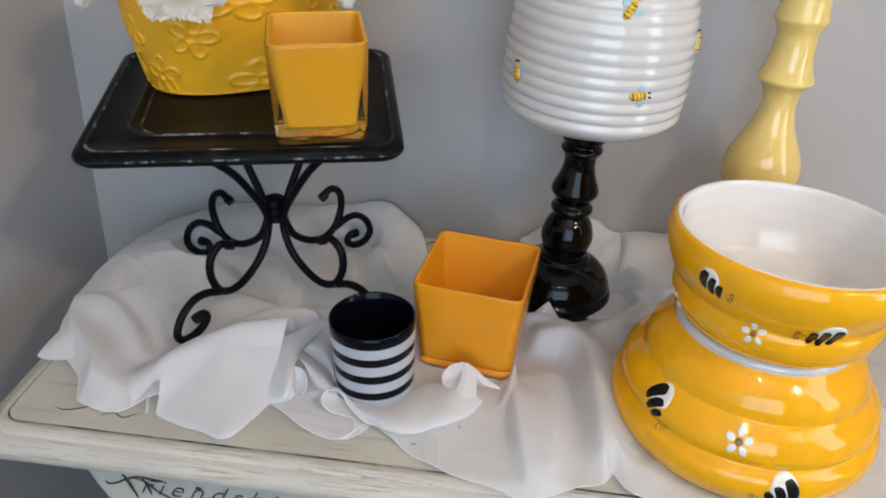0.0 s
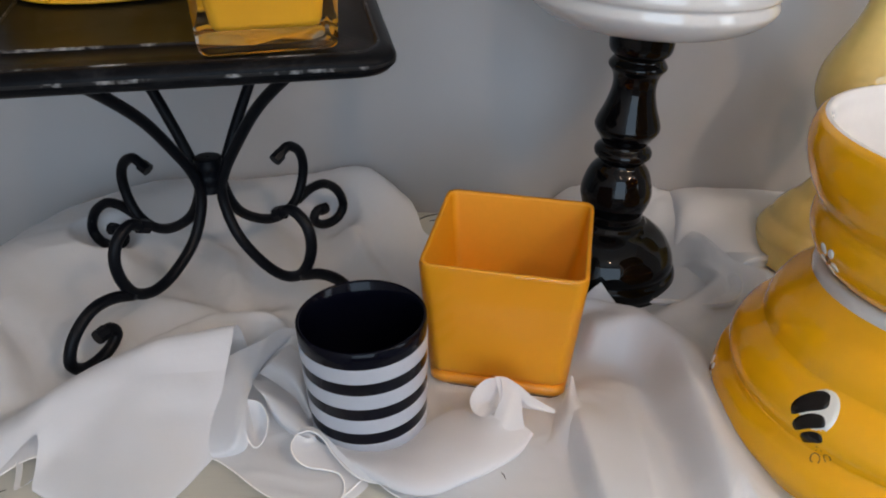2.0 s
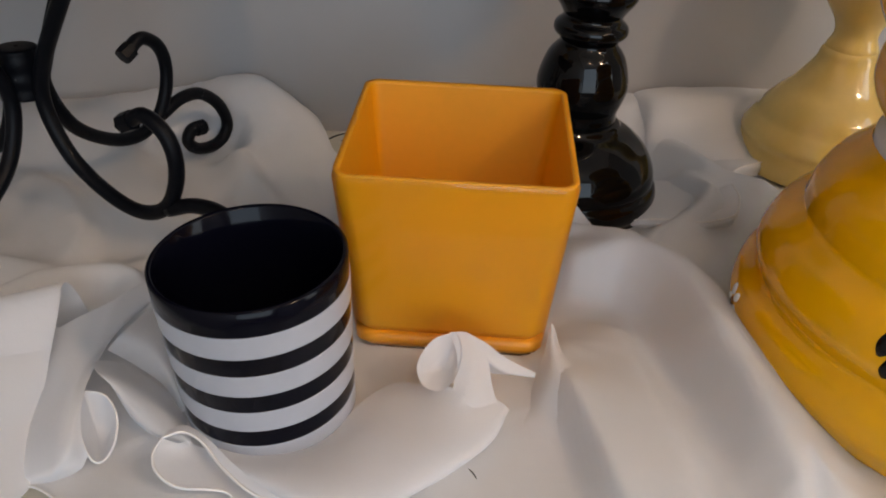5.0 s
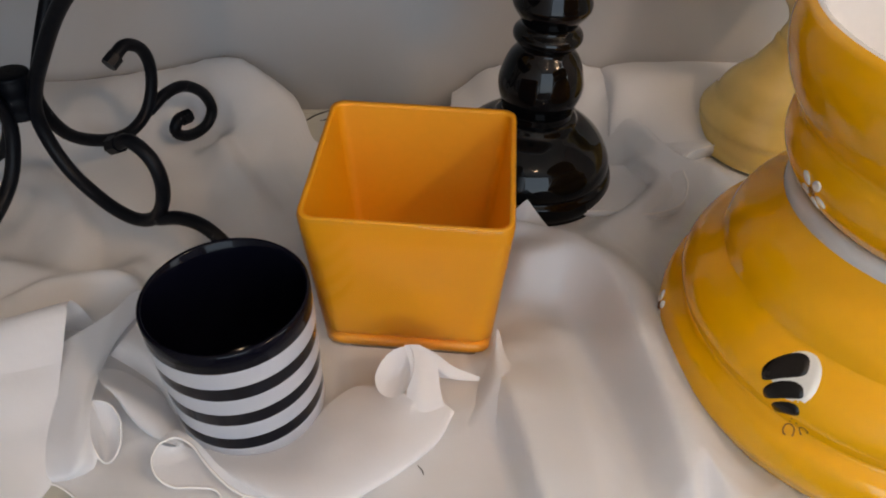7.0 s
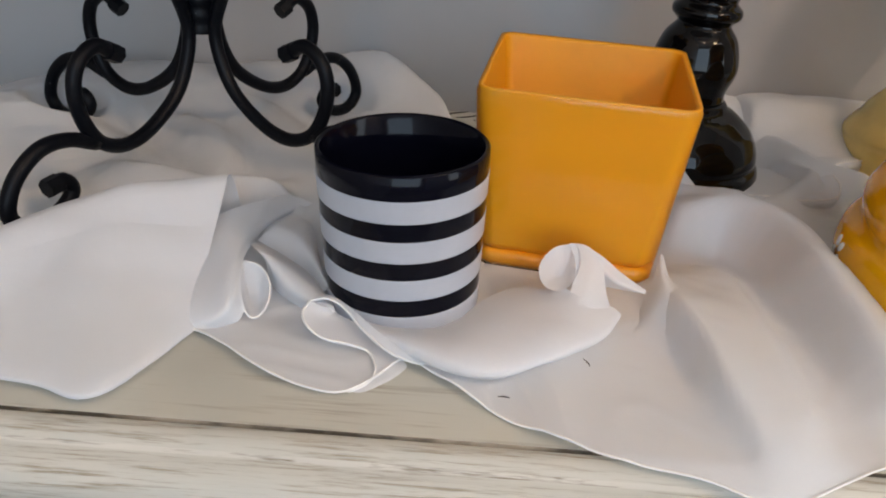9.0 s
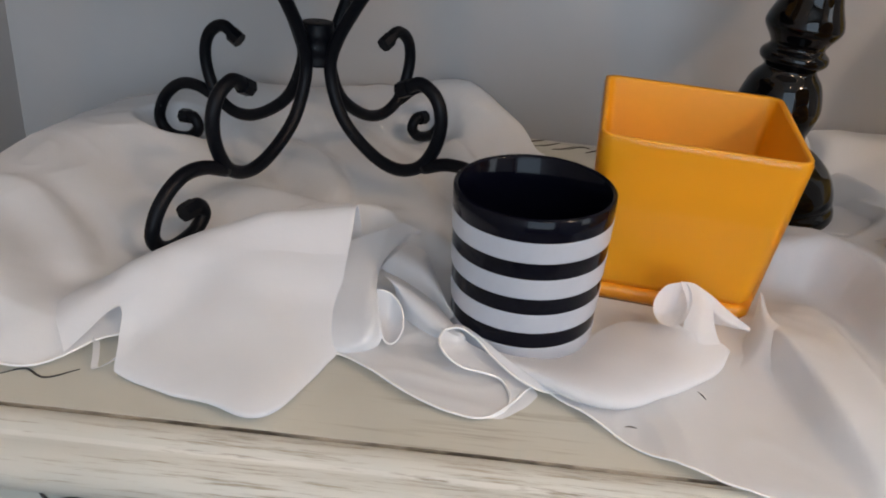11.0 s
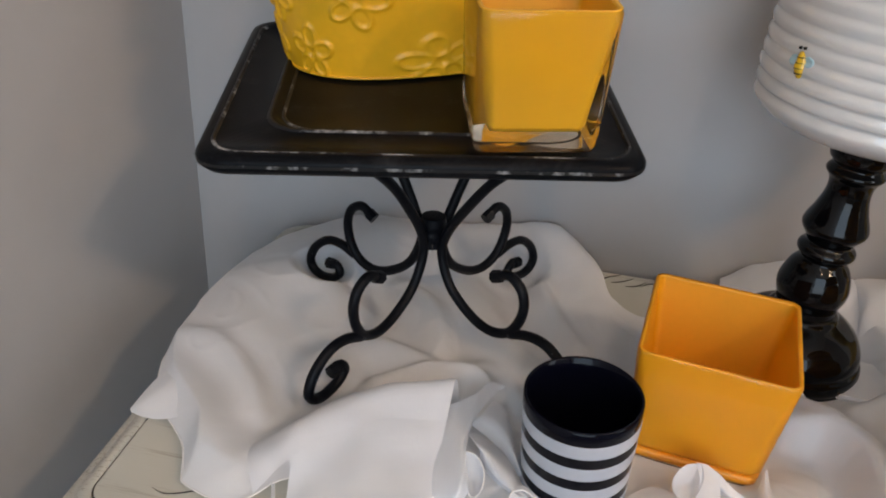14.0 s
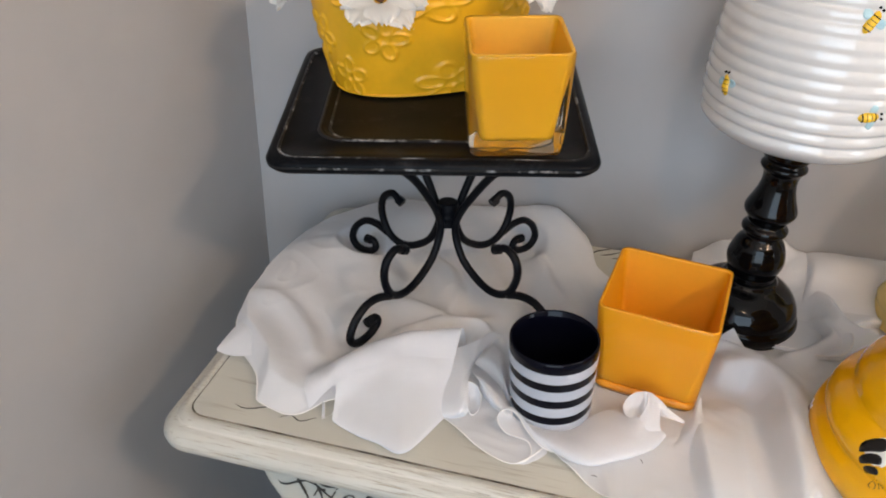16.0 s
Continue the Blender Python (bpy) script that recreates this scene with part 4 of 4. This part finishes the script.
def small_bee(azimuth, height, turn):
    bee = part("bee", decal(oval(0.0105, 0.0047), HIVE, azimuth, height, turn, 0.0008, 1, 0.0022), BEE_YELLOW, hive, "yellow painted bee")
    c, s = math.cos(radians(turn)), math.sin(radians(turn))
    for u in (-0.0065, -0.0025, 0.0015, 0.0055):
        part("stripe", decal([(u + p, q) for p, q in oval(0.0007, 0.0042, n=10)], HIVE, azimuth, height, turn, 0.0020, 1, 0.0012), BEE_BLACK, bee)
    for v in (-1, 1):
        part("wing", decal([(0.003 + 0.35 * v * q * 0 + p, v * 0.007 + q) for p, q in oval(0.0042, 0.0048, n=12)], HIVE, azimuth, height, turn, 0.0006), WING_BLUE, bee)
        part("eye", decal([(0.0125 + p, v * 0.0022 + q) for p, q in oval(0.0013, 0.0013, n=8)], HIVE, azimuth, height, turn, 0.0012, 1, 0.0005), BEE_BLACK, bee)


small_bee(213, 0.060, 98)
small_bee(291, 0.061, 4)
small_bee(278, 0.143, 60)
small_bee(343, 0.103, 80)

# ---- yellow ringed pots ----
LOWER = [(0.1120, 0.0), (0.1190, 0.004), (0.1250, 0.0133), (0.1303, 0.0245), (0.1280, 0.0385), (0.1205, 0.0462), (0.1212, 0.0500), (0.1232, 0.0590), (0.1178, 0.0720), (0.1068, 0.0832), (0.1052, 0.0872),
         (0.1035, 0.0960), (0.0973, 0.1072), (0.0884, 0.1164), (0.0830, 0.1225)]
LIP = [(0.0830, 0.1225), (0.0826, 0.1270), (0.0795, 0.1303), (0.0745, 0.1293), (0.070, 0.122), (0.070, 0.05), (0.05, 0.012), (0.001, 0.010)]
POT = pose(0.4316, 0.7132, 0.8035, 0, 0, 0)
pot = thing("ringed_pot", "golden yellow ringed ceramic pot with painted bees on the cloth", "ceramic pot", POT)
pot_body = part("body", spun([(0.001, 0.002), (0.095, 0.002)] + LOWER, 96, 4, True, 0.004), YELLOW_GLAZE, pot, "golden yellow glaze")
part("lip", spun(LIP, 96, 3, True, 0.003), WHITE_GLAZE, pot, "white glazed lip")
UPPER = [(0.0651, 0.0000), (0.0803, 0.0010), (0.0868, 0.0059), (0.0928, 0.0139), (0.0966, 0.0238), (0.0966, 0.0337), (0.0944, 0.0401), (0.0982, 0.0465), (0.1047, 0.0574), (0.1096, 0.0713), (0.1107, 0.0832), (0.1080, 0.0931), (0.1042, 0.0965)]
INSIDE = [(0.1042, 0.0965), (0.1014, 0.0965), (0.0993, 0.0931), (0.0984, 0.0850), (0.0968, 0.0770), (0.0958, 0.0690), (0.0938, 0.0600), (0.0921, 0.0520), (0.0893, 0.0440), (0.0860, 0.0370), (0.0803, 0.0277), (0.0597, 0.0139), (0.0325, 0.0089), (0.0011, 0.0079)]
bowl = thing("ringed_bowl", "golden yellow ceramic bowl with white inside resting on the pot", "bowl", POT @ pose(0.0040, -0.001, 0.1302, 0, 0, 0))
bowl_body = part("body", spun([(0.001, 0.0)] + UPPER, 96, 4, True, 0.004), YELLOW_GLAZE, bowl, "golden yellow glaze")
part("inside", spun(INSIDE, 96, 4, True, 0.004), BOWL_GLAZE, bowl, "white glazed inside")


def brush_bee(parent, profile, azimuth, height, turn, flip=1, size=1.0):
    """A plump bee: white wings, a black body in curved bands, a dotted trail to two curls."""
    bee = part("bee", decal([(-0.0055 + p, flip * (0.0034 + q)) for p, q in oval(0.0135, 0.0142, n=24)], profile, azimuth, height, turn, 0.0006, size), BEE_WHITE, parent, "white and black painted bee")
    for u, v, a, b in ((-0.0125, -0.0010, 0.0058, 0.0122), (-0.0008, -0.0016, 0.0048, 0.0116), (0.0098, -0.0020, 0.0042, 0.0088)):
        block = [(a * math.copysign(abs(p / a) ** 0.6, p), b * math.copysign(abs(q / b) ** 0.75, q)) for p, q in oval(a, b, n=24)]
        lean = [(u + p - 0.10 * q + 20 * q * q, flip * (v + q)) for p, q in block]
        part("body_band", decal(lean, profile, azimuth, height, turn, 0.0011, size), BEE_BLACK, bee)
    for u, v in ((0.0170, 0.000), (0.0198, 0.002), (0.0198, -0.002)):
        part("dot", decal([(u + p, v + q) for p, q in oval(0.0008, 0.0008, n=8)], profile, azimuth, height, turn, 0.0006, size), BROWN_LINE, bee)
    for v in (1, -1):
        loop = [(0.0242 + 0.0030 * math.cos(t) + 0.0004 * t, v * (0.0040 + 0.0026 * math.sin(t))) for t in np.linspace(0.4, 5.4, 12)]
        c, s = math.cos(radians(turn)), math.sin(radians(turn))
        pts = []
        for u, w in loop:
            uu, ww = size * (u * c - w * s), size * (u * s + w * c)
            a = radians(azimuth) + uu / radius_at(profile, height)
            r = radius_at(profile, height + ww) + 0.0003
            pts.append((r * math.cos(a), r * math.sin(a), height + ww))
        part("feeler", rod(pts, 0.0005, 5, 2), BROWN_LINE, bee)


def brush_flower(parent, profile, azimuth, height, size=1.0, turn=0.0):
    head = part("flower", decal(oval(0.0030, 0.0028), profile, azimuth, height, 0, 0.0010, size), BROWN_LINE, parent, "small white painted flower")
    for k in range(5):
        a = radians(turn + 72 * k + 18)
        part("petal", decal([(0.0078 * math.cos(a) + p * math.cos(a) - q * math.sin(a), 0.0078 * math.sin(a) + p * math.sin(a) + q * math.cos(a)) for p, q in oval(0.0042, 0.0030, n=12)], profile, azimuth, height, 0, 0.0007, size), BEE_WHITE, head)


brush_bee(bowl, UPPER, 220.5, 0.0700, -14, 1, 0.76)
brush_flower(bowl, UPPER, 243, 0.0349, 0.9, 10)
brush_bee(bowl, UPPER, 274, 0.0475, 186, -1, 0.84)
brush_flower(bowl, UPPER, 187, 0.017, 0.9, 40)
brush_bee(pot, LOWER, 214.5, 0.0655, -56, 1, 0.9)
brush_flower(pot, LOWER, 253, 0.069, 1.05, 0)
brush_flower(pot, LOWER, 165.5, 0.027, 0.85, 30)
brush_bee(pot, LOWER, 273, 0.0285, 205, -1, 0.95)

# ---- pale yellow candlestick ----
pillar = thing("tall_candlestick", "pale yellow glazed turned candlestick against the wall", "candlestick", pose(0.478, 0.975, 0.8035))
part("foot", spun([(0.001, 0), (0.060, 0.0), (0.0665, 0.005), (0.0675, 0.014), (0.0655, 0.022), (0.0655, 0.028), (0.060, 0.037), (0.056, 0.042), (0.052, 0.050), (0.044, 0.060), (0.036, 0.068), (0.029, 0.078), (0.023, 0.088), (0.019, 0.098), (0.001, 0.1)], 56, 4, True, 0.012), PALE_YELLOW, pillar)
part("stem", spun([(0.001, 0.094), (0.019, 0.096), (0.016, 0.108), (0.0185, 0.118), (0.027, 0.130), (0.036, 0.145), (0.0430, 0.160), (0.0455, 0.174), (0.0440, 0.190), (0.037, 0.208), (0.0275, 0.228), (0.0215, 0.246), (0.0195, 0.262),
     (0.0215, 0.274), (0.0255, 0.281), (0.0315, 0.288), (0.0300, 0.294), (0.0255, 0.306), (0.0230, 0.322), (0.0225, 0.340), (0.0265, 0.350), (0.0295, 0.357), (0.0275, 0.364), (0.0255, 0.380), (0.0250, 0.400), (0.030, 0.415), (0.034, 0.425), (0.030, 0.44), (0.001, 0.441)], 48, 4), PALE_YELLOW, pillar)

# ---- tin bucket with flowers on the tray ----
BUCKET_POSE = TRAY_POSE @ pose(-0.0175, 0.075, -0.0050, 0, 0, 14)
bucket = thing("tin_bucket", "oval yellow tin bucket embossed with flowers on the tray", "bucket", BUCKET_POSE)
BA, BB, BH = 0.100, 0.062, 0.135


def bucket_point(a, h, out=0.0):
    g = 1 + 0.26 * h / BH
    ca, sa = math.cos(a), math.sin(a)
    e = 2 / 2.5
    x, y = BA * g * math.copysign(abs(ca) ** e, ca), BB * g * math.copysign(abs(sa) ** e, sa)
    n = Vector((ca * BB, sa * BA, 0)).normalized()
    return Vector((x, y, h)) + n * out


BLOOMS = []
for row, h in enumerate((0.018, 0.064, 0.110)):
    for k in range(8):
        BLOOMS.append((math.tau * (k + 0.5 * (row % 2)) / 8 + 0.12 * math.sin(k * 2.3 + row), h + 0.005 * math.sin(k * 1.7), 0.3 * k + row))


def emboss(a, h):
    """Raised outlines of five-petalled flowers: oval petals round a ring."""
    out = 0.0
    for fa, fh, turn in BLOOMS:
        u = ((a - fa + math.pi) % math.tau - math.pi) * 0.098
        v = h - fh
        d = math.hypot(u, v)
        if d > 0.026:
            continue
        out = max(out, 0.0016 * math.exp(-((d - 0.0040) / 0.0013) ** 2))
        for k in range(5):
            t = turn + k * math.tau / 5
            along, across = u * math.cos(t) + v * math.sin(t) - 0.0140, -u * math.sin(t) + v * math.cos(t)
            off = (math.hypot(along / 0.0088, across / 0.0062) - 1) * 0.0068
            out = max(out, 0.0027 * math.exp(-((off / 0.0016) ** 2)), 0.0006 if off < 0 else 0)
    return out


rings = []
TURNS, ROWS_UP = 420, 90
for j in range(ROWS_UP + 1):
    h = 0.0025 + (BH - 0.0025) * j / ROWS_UP
    rings.append([bucket_point(math.tau * k / TURNS, h, emboss(math.tau * k / TURNS, h)) for k in range(TURNS)])
outer = [[bucket_point(math.tau * k / TURNS, 0.0003, -0.003) for k in range(TURNS)], [bucket_point(math.tau * k / TURNS, 0.0008, 0.0008) for k in range(TURNS)]]
inner = [[bucket_point(math.tau * k / TURNS, h, o) for k in range(TURNS)] for h, o in ((BH + 0.001, 0.002), (BH + 0.002, 0.0005), (BH, -0.0015), (0.01, -0.002))]
part("body", loft(outer + rings + inner, first=True, last=True), TIN, bucket, "embossed yellow tin")
part("seam", rod([bucket_point(math.tau * k / 60, 0.0022, 0.0006) for k in range(61)], 0.0012, 6, 1), TIN, bucket, "rolled foot seam")

# silk flowers that lean out of the bucket
def silk_flower(base, over, head, facing, size, petals, label):
    ob = thing("silk_flower", label, "artificial flower", None, "white silk flowers")
    axis = Vector(facing).normalized()
    part("stem", rod([base, over, Vector(head) - axis * 0.006], 0.0016, 6), STEM, ob)
    frame_ = axis.to_track_quat("Z", "Y").to_matrix()
    head = Vector(head)
    for k in range(petals):
        inner_ring = k % 2
        turn = math.tau * k / petals + 0.2 * math.sin(k * 3.1)
        length, wide = size * (1.0 - 0.12 * inner_ring + 0.08 * math.sin(k * 5.0)), size * 0.46
        rows = []
        for j in range(11):
            s = j / 10
            row = []
            for i in range(17):
                q = i / 8 - 1
                half = wide * (math.sin(math.pi * (0.06 + 0.80 * s)) ** 0.7) * (1 if s < 0.9 else 0.93)
                rr = 0.006 + length * s * (1 - 0.10 * q * q * s) * (1 + 0.05 * s * math.sin(5 * q + k) + 0.045 * s**3 * math.sin(13 * q + 2.3 * k))
                side = half * q
                lift_ = size * (0.10 + 0.16 * inner_ring) * s + size * 0.10 * q * q * s - size * 0.22 * s * s + 0.10 * size * s * math.sin(4 * q + 2 * k) * abs(q) + 0.05 * size * s**3 * math.sin(11 * q + k)
                row.append(head + frame_ @ Vector((rr * math.cos(turn) - side * math.sin(turn), rr * math.sin(turn) + side * math.cos(turn), lift_)))
            rows.append(row)
        part("petal", loft(rows, closed=False), PETAL, ob, "white silk petal")
    heart = bmesh.new()
    bmesh.ops.create_uvsphere(heart, u_segments=14, v_segments=9, radius=size * 0.13, matrix=Matrix.Translation(head + axis * size * 0.06))
    part("heart", heart, STAMEN, ob, "brown flower centre")
    tuft = bmesh.new()
    for k in range(46):
        a, spread_ = k * 2.399, size * (0.10 + 0.20 * ((k * 7) % 11) / 11)
        tip_ = head + frame_ @ Vector((spread_ * math.cos(a), spread_ * math.sin(a), size * 0.26))
        rod([head + axis * size * 0.05, (head + tip_) / 2 + axis * size * 0.08, tip_], 0.0006, 4, 2, bm=tuft)
    part("stamens", tuft, STAMEN, ob, "dark brown stamens")
    return ob


def from_bucket(x, y, z):
    return BUCKET_POSE @ Vector((x, y, z))


silk_flower(from_bucket(-0.03, 0, 0.03), from_bucket(-0.035, -0.055, 0.158), (-0.150, 0.784, 1.172), (0.06, -0.42, 0.90), 0.036, 9, "large white silk flower with brown centre in the bucket")
silk_flower(from_bucket(-0.06, 0, 0.03), from_bucket(-0.10, -0.02, 0.160), (-0.262, 0.855, 1.172), (-0.6, -0.5, 0.6), 0.040, 8, "white silk flower leaning out of the bucket")
silk_flower(from_bucket(0.05, 0, 0.03), from_bucket(0.07, -0.02, 0.160), (-0.022, 0.880, 1.190), (0.5, -0.5, 0.6), 0.038, 8, "cream silk flower leaning out of the bucket")
